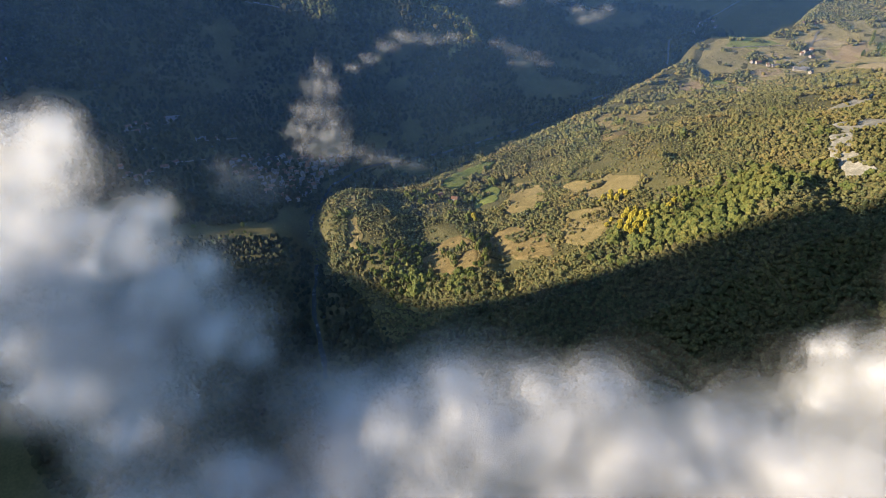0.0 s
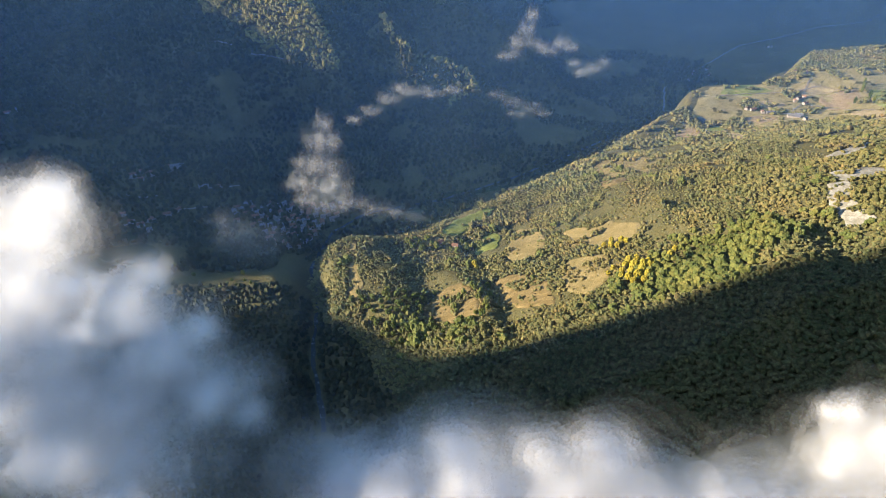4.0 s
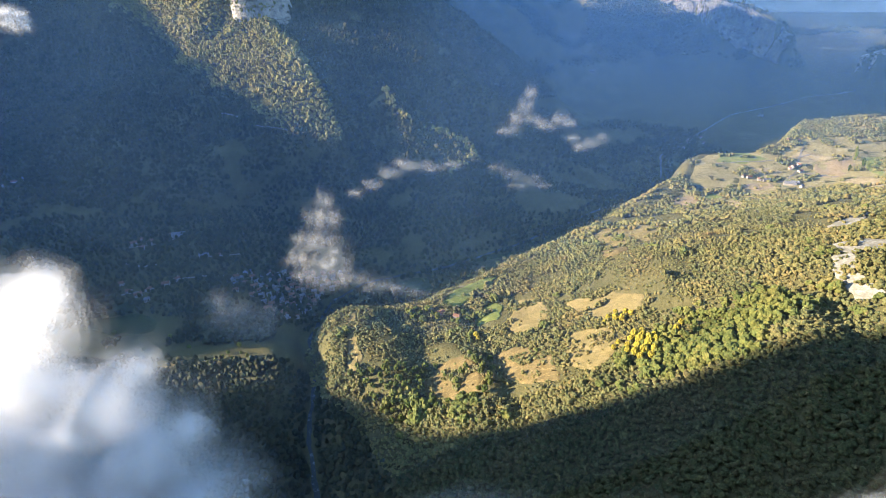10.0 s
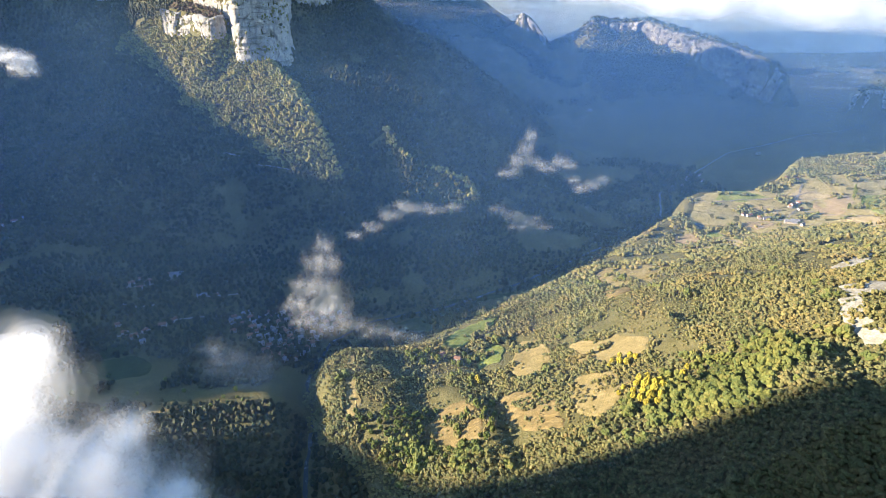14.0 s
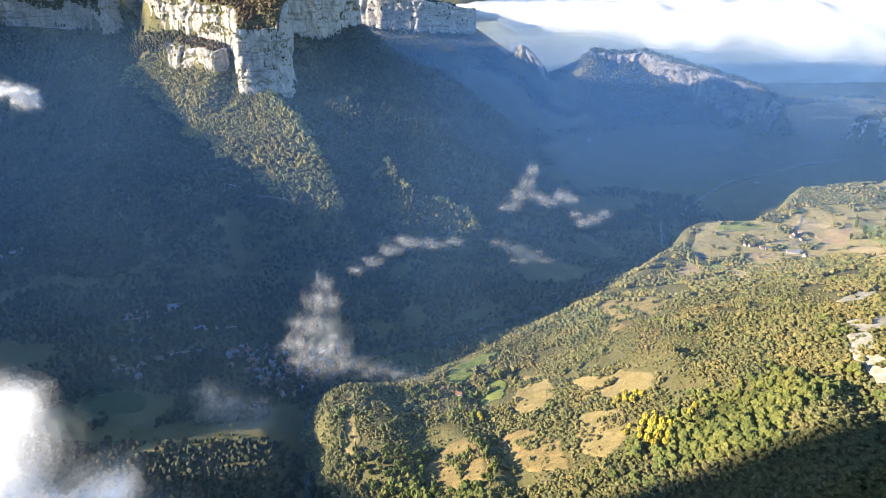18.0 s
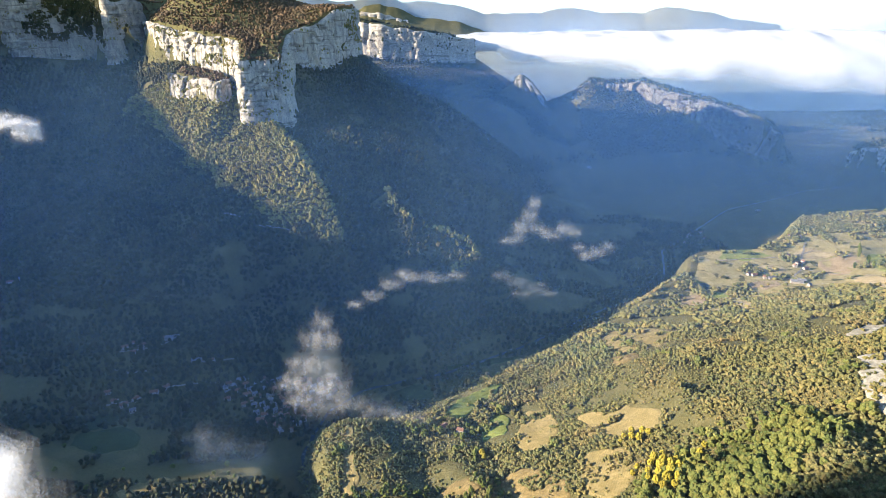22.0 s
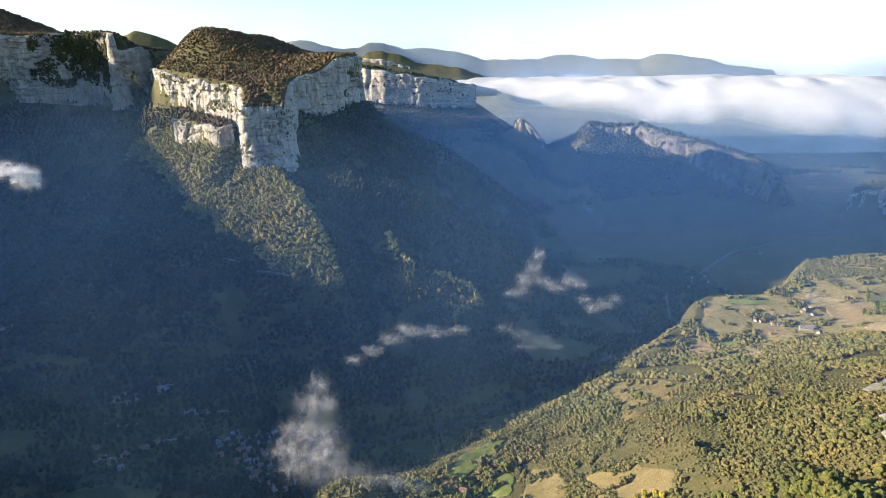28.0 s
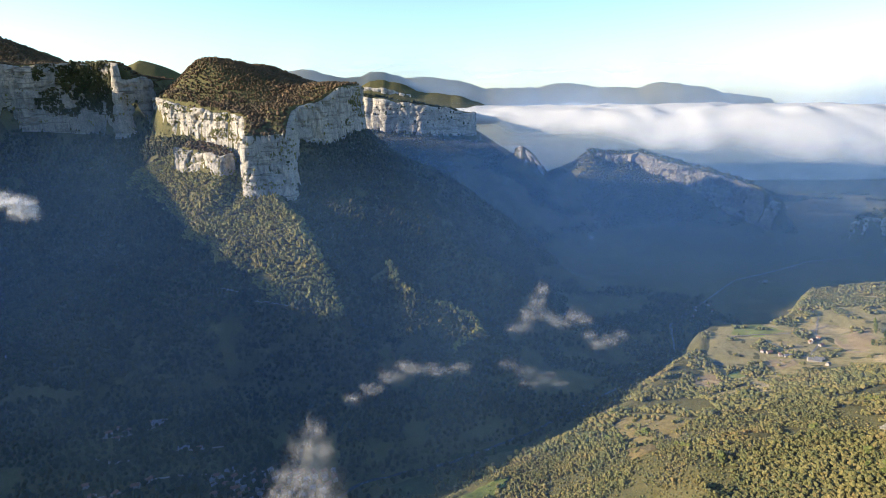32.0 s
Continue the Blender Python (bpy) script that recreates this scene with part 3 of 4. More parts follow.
def ribbon(name, line, width, mat, label, category, lift=1.0, sag=0.0):
    """A strip along rows of (x, y), laid on the ground."""
    pts = np.array(line, float)
    at = np.concatenate([[0], np.cumsum(np.hypot(*np.diff(pts, axis=0).T))])
    u = np.arange(0, at[-1], 4.0)
    p = np.stack([np.interp(u, at, pts[:, i]) for i in (0, 1)], -1)
    k = np.ones(9) / 9
    p = np.stack([np.convolve(np.pad(p[:, i], 4, "edge"), k, "valid") for i in (0, 1)], -1)
    p += 1.5 * np.stack([vnoise(u / 14, u * 0, 5), vnoise(u / 14, u * 0, 6)], -1)
    t = np.gradient(p, axis=0)
    nor = np.stack([-t[:, 1], t[:, 0]], -1) / np.linalg.norm(t, axis=1)[:, None]
    wide = width * (1 + 0.35 * vnoise(u / 10, u * 0, 8))
    rows = [p + nor * (wide * o)[:, None] for o in (-0.5, 0.0, 0.5)]
    z = np.stack([ground_at(r[:, 0], r[:, 1]) for r in rows], 0)
    z = (z.max(0) if sag == 0 else z.min(0))[None] + lift + np.zeros((3, 1))
    v = np.stack([np.concatenate([rows[i], z[i][:, None]], -1) for i in range(3)], 0)
    return tagged(mesh_object(name, v.reshape(-1, 3), grid_faces(3, len(u)), mat), label, category, "", "structure")


TRACK = field_material("pale_track", (0.2, 0.18, 0.15), (0.34, 0.31, 0.26))
water, n, l, b = material("river_water", 0.4, 0.3)
l.new(ramp(n, l, grain(n, l, place(n, l), 0.12, 5, 0.7), [(0.56, (0.02, 0.03, 0.03)), (0.72, (0.22, 0.25, 0.26))]), b.inputs["Base Color"])
relief(n, l, b, grain(n, l, place(n, l), 0.8, 4), 0.3, 0.4)
ribbon("river", GORGE[1:], 6, water, "narrow river with white riffles in a dark gorge", "river", 1.2, 1)

# ---- woods ----
def leaf_material(name, stops, per="island"):
    """Leaves: the colour differs from crown to crown, and within each."""
    m, n, l, b = material(name, 0.75, 0.2)
    pick = n.new("ShaderNodeObjectInfo").outputs["Random"] if per == "object" else n.new("ShaderNodeNewGeometry").outputs["Random Per Island"]
    w = place(n, l)
    c = ramp(n, l, pick, stops)
    patch = grain(n, l, w, 0.016, 4, 0.6)
    c = mixed(n, l, 0.55, c, ramp(n, l, patch, [(0.3 + 0.4 * i / (len(stops) - 1), s[1]) for i, s in enumerate(stops)]))
    c = mixed(n, l, ramp(n, l, grain(n, l, w, 0.55, 6, 0.8), [(0.4, (0.9, 0.9, 0.9)), (0.6, (0, 0, 0))]), c, mixed(n, l, 1.0, c, (0.5, 0.58, 0.55), "MULTIPLY"))
    c = mixed(n, l, ramp(n, l, grain(n, l, w, 0.0065, 3, 0.5), [(0.4, (0, 0, 0)), (0.62, (0.45, 0.45, 0.45))]), c, mixed(n, l, 1.0, c, (1.18, 1.02, 0.85), "MULTIPLY"))
    l.new(c, b.inputs["Base Color"])
    relief(n, l, b, grain(n, l, w, 0.7, 6, 0.8), 1.0, 1.6)
    thin, leaf, out = n.new("ShaderNodeBsdfTranslucent"), n.new("ShaderNodeMixShader"), n["Material Output"]
    l.new(mixed(n, l, 1.0, c, (1.1, 1.15, 0.7), "MULTIPLY"), thin.inputs["Color"])
    leaf.inputs[0].default_value = 0.28
    l.new(b.outputs[0], leaf.inputs[1])
    l.new(thin.outputs[0], leaf.inputs[2])
    l.new(leaf.outputs[0], out.inputs["Surface"])
    return m


OLIVE = leaf_material("olive_leaves", [(0.0, (0.096, 0.116, 0.050)), (0.3, (0.159, 0.165, 0.066)), (0.6, (0.231, 0.217, 0.085)), (0.85, (0.289, 0.239, 0.094)), (1.0, (0.330, 0.225, 0.104))])
GREEN = leaf_material("green_leaves", [(0.0, (0.086, 0.115, 0.036)), (0.4, (0.144, 0.173, 0.051)), (0.75, (0.216, 0.222, 0.061)), (1.0, (0.288, 0.242, 0.075))])
# Slope woods: the mountain's shade is darkened into this leaf colour.
SHADE_LEAF = leaf_material("shade_darkened_leaves", [(0.0, (0.028, 0.037, 0.014)), (0.35, (0.050, 0.056, 0.021)), (0.65, (0.073, 0.072, 0.026)), (0.88, (0.094, 0.082, 0.031)), (1.0, (0.114, 0.084, 0.034))])
# Spur and ridge crest: a lighter copy, sunlight put into the leaf colour.
SUN_LEAF = leaf_material("sun_lightened_leaves", [(0.0, (0.123, 0.127, 0.040)), (0.35, (0.202, 0.187, 0.055)), (0.7, (0.291, 0.248, 0.070)), (1.0, (0.358, 0.270, 0.080))])
# Lower shadowed wood: the same trees, with shade dulled into their colour.
DULLED_LEAF = leaf_material("shade_dulled_leaves", [(0.0, (0.06, 0.075, 0.03)), (0.4, (0.1, 0.115, 0.045)), (0.75, (0.145, 0.135, 0.055)), (1.0, (0.17, 0.125, 0.06))])
BROWN = leaf_material("brown_leaves", [(0.0, (0.068, 0.055, 0.033)), (0.35, (0.113, 0.082, 0.046)), (0.7, (0.158, 0.103, 0.060)), (1.0, (0.197, 0.117, 0.069))])
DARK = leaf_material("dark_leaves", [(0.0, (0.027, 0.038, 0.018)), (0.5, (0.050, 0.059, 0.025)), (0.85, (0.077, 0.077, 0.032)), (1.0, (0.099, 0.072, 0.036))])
RNG = np.random.default_rng(11)


def lobed(seed, lobes, level=1):
    """A crown of lobes, about 1 wide and 1 high, standing on 0: few and broad far off, many and small near by."""
    r = np.random.default_rng(seed)
    bv, bf = ball(level)
    vs, fs = [], []
    for i in range(lobes):
        a = i * 2.4 + r.uniform(-0.5, 0.5)
        if lobes < 3:
            s, d = r.uniform(0.24, 0.36) * 1.5, 0.0 if i == 0 else r.uniform(0.14, 0.3)
            c = (d * math.cos(a), d * math.sin(a), r.uniform(0.3, 0.72) if i else 0.6)
        else:
            s, d = r.uniform(0.15, 0.27) * (1.35 if lobes < 5 else 1.0), 0.42 * math.sqrt((i + 0.3) / lobes) * r.uniform(0.75, 1.1)
            c = (d * math.cos(a), d * math.sin(a), 0.86 - 1.0 * d + r.uniform(-0.14, 0.1))
        p = bv * (1 + r.uniform(-0.32, 0.32, (len(bv), 1))) * s * (1, 1, r.uniform(0.85, 1.25)) + c
        vs.append(p)
        fs.append(bf + i * len(bv))
    return np.vstack(vs), np.vstack(fs)


def wood(name, xy, size, mat, label, lobes=4, kinds=5, tall=1.15, seed=0, level=None):
    """A wood of many crowns, joined in one mesh."""
    r = np.random.default_rng(seed)
    z = ground_at(xy[:, 0], xy[:, 1]) if level is None else level
    s = r.uniform(size[0], size[1], len(xy)) * (1 + 0.25 * vnoise(xy[:, 0] / 40, xy[:, 1] / 40, 77))
    a = r.uniform(0, 6.28, len(xy))
    h = s * tall * r.uniform(0.8, 1.25, len(xy))
    pick = r.integers(0, kinds, len(xy))
    vs, fs, count = [], [], 0
    for k in range(kinds):
        tv, tf = lobed(seed * 10 + k, lobes, 1)
        i = np.where(pick == k)[0]
        if not len(i):
            continue
        ca, sa = np.cos(a[i])[:, None], np.sin(a[i])[:, None]
        px = (tv[None, :, 0] * ca - tv[None, :, 1] * sa) * s[i][:, None] + xy[i, 0][:, None]
        py = (tv[None, :, 0] * sa + tv[None, :, 1] * ca) * s[i][:, None] + xy[i, 1][:, None]
        pz = tv[None, :, 2] * h[i][:, None] + (z[i] - 0.12 * h[i])[:, None]
        vs.append(np.stack([px, py, pz], -1).reshape(-1, 3))
        fs.append((tf[None] + (np.arange(len(i)) * len(tv))[:, None, None]).reshape(-1, 3) + count)
        count += len(i) * len(tv)
    return tagged(mesh_object(name, np.vstack(vs), np.vstack(fs), mat, True), label, "woods", "", "stuff")


def spots(x0, x1, y0, y1, gap, seed):
    """Jittered places in a box."""
    r = np.random.default_rng(seed)
    gx, gy = np.meshgrid(np.arange(x0, x1, gap), np.arange(y0, y1, gap * 0.87))
    gx = gx + (np.arange(gx.shape[0]) % 2)[:, None] * gap / 2
    p = np.stack([gx, gy], -1).reshape(-1, 2)
    return p + r.uniform(-0.42, 0.42, p.shape) * gap


def off_fields(p, margin=0.0):
    """The places outside the fields, whose borders are ragged with brush."""
    keep = np.ones(len(p), bool)
    whole, brush = p, bare(p, 16, 49)
    p = p + 14 * np.stack([fbm(p[:, 0], p[:, 1], 22, 3, 61), fbm(p[:, 0], p[:, 1], 22, 3, 62)], -1)
    for f in FIELDS:
        f = np.array(f)
        lo, hi = f.min(0) - 5, f.max(0) + 5
        near = np.where(((p > lo) & (p < hi)).all(1))[0]
        if len(near):
            keep[near[inside(p[near, 0], p[near, 1], f.tolist())]] = False
    return whole[keep | (brush > 0.17)]


def shelf_side(p):
    d, side, _ = near_line(p[:, 0], p[:, 1], SHELF_EDGE)
    return -side * d


def bare(p, size, seed):
    return fbm(p[:, 0], p[:, 1], size, 3, seed)


def in_any_mass(p):
    m = np.zeros(len(p), bool)
    for rim, _, _ in MASSES:
        m |= inside(p[:, 0], p[:, 1], rim)
    return m


# the shelf and the hill above it
def zone(p, x, y, rx, ry):
    return np.exp(-((p[:, 0] - x) ** 2 / rx ** 2 + (p[:, 1] - y) ** 2 / ry ** 2))


far_p = spots(-230, 1500, 900, 2050, 7.0, 1)
p = off_fields(np.vstack([spots(-230, 900, 250, 900, 5.8, 2), far_p]))
sd = shelf_side(p)
flat_farm = (p[:, 0] > 600) & (p[:, 1] > 1120) & (p[:, 1] < 1560)
dell = zone(p, -30, 660, 34, 60)
keep = (sd > -28) & ((bare(p, 48, 41) > -0.17) | (p[:, 1] < 500)) & ~(flat_farm & (bare(p, 45, 43) < 0.12)) & (np.abs(p[:, 0]) < 0.85 * (p[:, 1] + 150) + 60) & ~((dell > 0.5) & (bare(p, 24, 42) < 0.1))
p = p[keep]
sd = shelf_side(p)
far = p[:, 1] > 900
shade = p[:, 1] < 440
gz = 1.15 * zone(p, 325, 500, 75, 46) + 0.75 * zone(p, 255, 470, 50, 28) + 0.7 * zone(p, -45, 545, 45, 30) + 0.6 * zone(p, 20, 500, 50, 26) + 0.45 * zone(p, 30, 710, 40, 45) + 0.35 * zone(p, 235, 640, 60, 30)
gr = (gz + 0.7 * bare(p, 26, 44) + RNG.uniform(-0.25, 0.25, len(p)) > 0.5) & ~shade
mass = bare(p, 34, 45) + RNG.uniform(-0.3, 0.3, len(p))
big = ~far & ~gr & ~shade & (mass > 0.18)
small = ~far & ~gr & ~shade & ~big
wood("mixed_wood", p[small], (4.2, 7.6), OLIVE, "olive and russet autumn scrub of low oaks and box on the sunny slope", 3, 16, 0.85, 1)
wood("mixed_wood", p[big], (5.8, 9.8), OLIVE, "taller olive and russet oaks standing in clumps on the sunny slope", 5, 10, 0.95, 19)
wood("green_wood", p[~far & gr][::2], (8.0, 14.0), GREEN, "bright green broadleaved trees along the shadow's edge", 14, 8, 1.0, 2)
wood("shaded_wood", p[shade & ~far], (5.4, 9.2), DULLED_LEAF, "green and brown woodland on the shaded slope, leaf colour dulled for shade", 3, 10, 0.95, 20)
wood("mixed_wood", p[far], (5.5, 10.0), OLIVE, "olive-coloured woodland on the far part of the shelf", 1, 14, 0.9, 3)
# undergrowth between them
p = spots(-210, 560, 440, 960, 5.6, 5)
p = np.vstack([off_fields(p), p[::14]])
p = p[(shelf_side(p) > -20) & (bare(p, 40, 46) > -0.12)]
wood("shrubs", p, (1.6, 4.2), OLIVE, "low olive-brown shrubs and box bushes", 1, 8, 0.8, 4)
# gorge sides and the bank west of it
p = off_fields(spots(-760, 60, 260, 800, 8, 7))
sd = shelf_side(p)
gd, _, _ = near_line(p[:, 0], p[:, 1], GORGE)
keep = (sd < -24) & (gd > 7) & ((p[:, 1] < 655 + 20 * bare(p, 60, 48)) | (bare(p, 60, 47) > 0.12)) & (np.abs(p[:, 0]) < 0.95 * p[:, 1] + 160)
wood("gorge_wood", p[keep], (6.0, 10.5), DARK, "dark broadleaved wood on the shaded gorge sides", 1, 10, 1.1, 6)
# groves and hedges on the valley floor
p = off_fields(spots(-1500, 900, 780, 2000, 12, 9))
h0 = ground_at(p[:, 0], p[:, 1])
gd, _, _ = near_line(p[:, 0], p[:, 1], GORGE)
keep = (shelf_side(p) < -20) & (h0 < 46) & ((bare(p, 110, 51) > -0.16) | ((gd < 30) & (gd > 8))) & (np.abs(p[:, 0]) < 0.85 * p[:, 1] + 60)
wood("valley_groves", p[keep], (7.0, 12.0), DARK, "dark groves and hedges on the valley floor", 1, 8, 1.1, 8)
# mountain slopes
p = spots(-2000, 620, 1080, 2480, 9.4, 12)
h0 = ground_at(p[:, 0], p[:, 1])
keep = (h0 > 44) & (shelf_side(p) < -30) & ~in_any_mass(p) & (np.abs(p[:, 0]) < 0.86 * p[:, 1] + 40) & (bare(p, 70, 53) > -0.46)
p = p[keep]
# Places above the sun line go to the lighter-coloured spur wood.
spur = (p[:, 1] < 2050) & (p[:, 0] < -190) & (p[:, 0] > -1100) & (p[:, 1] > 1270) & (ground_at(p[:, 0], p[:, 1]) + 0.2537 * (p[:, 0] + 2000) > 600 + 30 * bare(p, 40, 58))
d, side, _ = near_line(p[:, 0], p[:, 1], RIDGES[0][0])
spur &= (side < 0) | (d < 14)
p = p[~spur]
p = p[(p[:, 1] < 2150) | (np.arange(len(p)) % 2 == 0)]
back = p[:, 1] > 1750
wood("slope_wood", p[~back], (7.0, 13.5), SHADE_LEAF, "autumn woodland covering the steep slope under the cliff", 1, 14, 1.1, 10)
wood("slope_wood", p[back], (8.0, 13.5), SHADE_LEAF, "autumn woodland on the upper slopes beside the cliff", 1, 8, 1.1, 11)
p = spots(-1100, -190, 1270, 2050, 10.0, 13)
h0 = ground_at(p[:, 0], p[:, 1])
d, side, _ = near_line(p[:, 0], p[:, 1], RIDGES[0][0])
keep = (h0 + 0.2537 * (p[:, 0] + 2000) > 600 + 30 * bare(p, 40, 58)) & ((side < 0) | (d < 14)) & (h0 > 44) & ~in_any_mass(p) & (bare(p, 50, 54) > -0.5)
wood("spur_wood", p[keep], (8.5, 14.5), SUN_LEAF, "olive autumn wood on the spur below the tower, leaf colour lightened for sun", 3, 10, 1.05, 22)
# taller trees along the crest of the low ridge, sunlight painted into their leaves
p = spots(-190, 130, 1250, 1500, 8.0, 15)
d, _, _ = near_line(p[:, 0], p[:, 1], RIDGES[1][0])
wood("ridge_wood", p[(d < 9) & (bare(p, 34, 56) > -0.14)], (8.5, 13.0), SUN_LEAF, "olive trees along a low ridge, leaf colour lightened as if sunlit", 4, 8, 1.35, 23)
# the wooded tops
p = spots(-2500, -330, 1700, 2900, 12.0, 14)
keep = in_any_mass(p) & (bare(p, 90, 55) > -0.75) & (p[:, 1] > 0)
d, _, _ = near_line(p[:, 0], p[:, 1], MAIN_MASS, True)
keep &= d > 2
wood("summit_wood", p[keep], (7.5, 13.5), BROWN, "brown and olive autumn woodland on the flat mountain tops", 1, 8, 0.8, 12)
# bushes clinging to the cliffs
p = np.vstack(CLIFF_PLACES[:2] + CLIFF_PLACES[3:4])
pick = np.random.default_rng(8).uniform(size=len(p)) < 0.006 + 0.16 * (fbm(p[:, 0] + 0.5 * p[:, 1], p[:, 2] * 3.0, 80, 3, 91) > 0.24)
p = p[pick & (p[:, 1] < 2460)]
wood("cliff_bushes", p[:, :2], (3.0, 7.0), OLIVE, "dark bushes rooted on ledges of the limestone cliffs", 2, 4, 1.0, 17, p[:, 2] - 1.5)
p = CLIFF_PLACES[1]
pick = (p[:, 0] > -1625) & (p[:, 0] < -1318) & (p[:, 2] > 600 + 75 * fbm(p[:, 0], p[:, 2], 70, 3, 93)) & (fbm(p[:, 0], p[:, 2], 45, 3, 94) > -0.22) & (np.random.default_rng(10).uniform(size=len(p)) < 0.75)
wood("cliff_wood", p[pick, :2], (8.0, 15.0), SHADE_LEAF, "dark wood hanging on the recess of the grey cliff", 1, 6, 1.0, 21, p[pick, 2] - 4)
p = np.vstack(CLIFF_PLACES[2:3] + CLIFF_PLACES[4:])
pick = np.random.default_rng(9).uniform(size=len(p)) < 0.015 + 0.1 * (fbm(p[:, 0] + 0.5 * p[:, 1], p[:, 2] * 4, 120, 3, 92) > 0.12)
wood("cliff_bushes", p[pick, :2], (6.0, 13.0), DARK, "dark bushes on ledges of the far cliffs", 1, 4, 0.9, 18, p[pick, 2] - 3)
# far slopes
p = spots(-700, 2600, 2050, 3500, 17, 16)
h0 = ground_at(p[:, 0], p[:, 1])
keep = (h0 > 40) & ~inside(p[:, 0], p[:, 1], MAIN_MASS) & (bare(p, 160, 57) > -0.1)
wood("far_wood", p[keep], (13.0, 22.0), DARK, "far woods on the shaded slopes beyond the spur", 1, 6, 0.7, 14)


# ---- single trees ----
BARK, n, l, b = material("bark", 0.95, 0.1)
l.new(ramp(n, l, grain(n, l, place(n, l, (1, 1, 0.2), "Object"), 4, 5), [(0.3, (0.07, 0.055, 0.04)), (0.7, (0.16, 0.13, 0.1))]), b.inputs["Base Color"])
YELLOW_ONE = leaf_material("yellow_tree_leaves", [(0.0, (0.3, 0.25, 0.04)), (0.4, (0.42, 0.35, 0.05)), (0.75, (0.5, 0.42, 0.065)), (1.0, (0.36, 0.34, 0.06))], "object")
GREEN_ONE = leaf_material("green_tree_leaves", [(0.0, (0.06, 0.09, 0.02)), (0.5, (0.11, 0.14, 0.03)), (1.0, (0.2, 0.2, 0.045))], "object")


def crown_mesh(seed, clumps, tall, mat):
    r = np.random.default_rng(seed)
    bv, bf = ball(1)
    vs, fs = [], []
    for i in range(clumps):
        a, u, q = r.uniform(0, 6.28), r.uniform(-1, 1), r.uniform(0.45, 1) ** 0.5
        w = math.sqrt(1 - u * u) * 0.36 * q
        s = r.uniform(0.07, 0.15) if clumps > 60 else r.uniform(0.09, 0.17)
        c = (w * math.cos(a), w * math.sin(a), 0.6 + 0.36 * u * q)
        vs.append((bv * (1 + r.uniform(-0.3, 0.3, (len(bv), 1))) * s + c) * (1, 1, tall))
        fs.append(bf + i * len(bv))
    ob = mesh_object("crown", np.vstack(vs), np.vstack(fs), mat, True)
    me = ob.data
    bpy.data.objects.remove(ob)
    return me


def trunk_mesh(tall):
    bm = bmesh.new()
    rings = []
    for z, r, ox in ((-0.12, 0.045, 0.0), (0.1, 0.03, 0.004), (0.3, 0.025, 0.012), (0.62, 0.012, -0.006)):
        rings.append([bm.verts.new((ox + r * math.cos(a * 1.0472), r * math.sin(a * 1.0472), z * tall)) for a in range(6)])
    for p0, p1 in zip(rings[:-1], rings[1:]):
        for i in range(6):
            bm.faces.new((p0[i], p0[(i + 1) % 6], p1[(i + 1) % 6], p1[i]))
    for a in range(4):
        s = bm.verts.new((0.012, 0, 0.34 * tall)), bm.verts.new((-0.012, 0.012, 0.36 * tall)), bm.verts.new((0.24 * math.cos(a * 1.6), 0.24 * math.sin(a * 1.6), 0.62 * tall))
        bm.faces.new(s)
    me = bpy.data.meshes.new("trunk")
    bm.to_mesh(me)
    bm.free()
    me.materials.append(BARK)
    return me


TREE_KINDS = {"round": ([crown_mesh(60 + k, 34, 1.0, GREEN_ONE) for k in range(3)], trunk_mesh(1.0), GREEN_ONE, 1.0),
              "yellow": ([crown_mesh(70 + k, 90, 1.35, YELLOW_ONE) for k in range(3)], trunk_mesh(1.35), YELLOW_ONE, 1.0),
              "poplar": ([crown_mesh(80 + k, 34, 2.3, GREEN_ONE) for k in range(2)], trunk_mesh(2.3), GREEN_ONE, 1.0)}


def tree(kind, x, y, size, label, group=""):
    crowns, trunk, _, _ = TREE_KINDS[kind]
    r = random.Random(int(x * 13 + y * 7))
    base = new("tree")
    base.matrix_world = Matrix.Translation((x, y, float(ground_at(x, y)))) @ Matrix.Rotation(r.uniform(0, 6.28), 4, "Z") @ Matrix.Scale(size, 4)
    for name, me in (("trunk", trunk), ("crown", r.choice(crowns))):
        part = new(name, me)
        part.parent = base
    return tagged(base, label, "tree", group)


for x, y, s in ((224, 600, 9.5), (217, 606, 8), (231, 595, 9), (238, 604, 9.5), (243, 598, 8), (228, 612, 8.5), (211, 600, 6), (47, 670, 10), (50, 662, 8), (231, 548, 11), (238, 540, 10), (225, 541, 9), (231, 530, 12), (241, 528, 11), (246, 519, 11), (236, 516, 12), (226, 520, 11),
                (220, 511, 10), (229, 508, 12), (239, 505, 10), (218, 530, 8), (212, 545, 7), (205, 538, 6.5), (248, 531, 9), (222, 500, 9), (233, 497, 9), (215, 520, 8), (240, 550, 8), (272, 532, 8), (280, 540, 7)):
    tree("yellow", x, y, s, "tall tree in full yellow autumn leaf", "yellow trees")
for x, y in ((1073, 1379), (1109, 1431), (1076, 1352), (1052, 1301), (1008, 1303), (1090, 1400), (1062, 1330), (1098, 1415)):
    tree("poplar", x, y, 8.5, "slender poplar in a row across the farmland", "row of poplars")
r = np.random.default_rng(5)
c = off_fields(spots(-130, 60, 520, 640, 13, 33))
c = c[(shelf_side(c) > 4)][:90]
for x, y in c:
    tree("round", x, y, r.uniform(7, 12), "rounded bright green tree on the sunny promontory", "promontory trees")
for x, y in ((-40, 745), (-28, 752), (-52, 738), (-20, 740), (-35, 728), (-48, 757), (-12, 729), (30, 745), (38, 722), (12, 716), (-60, 750), (22, 708)):
    tree("round", x, y, r.uniform(10, 15), "tall broad tree beside the farmhouse", "farmhouse trees")

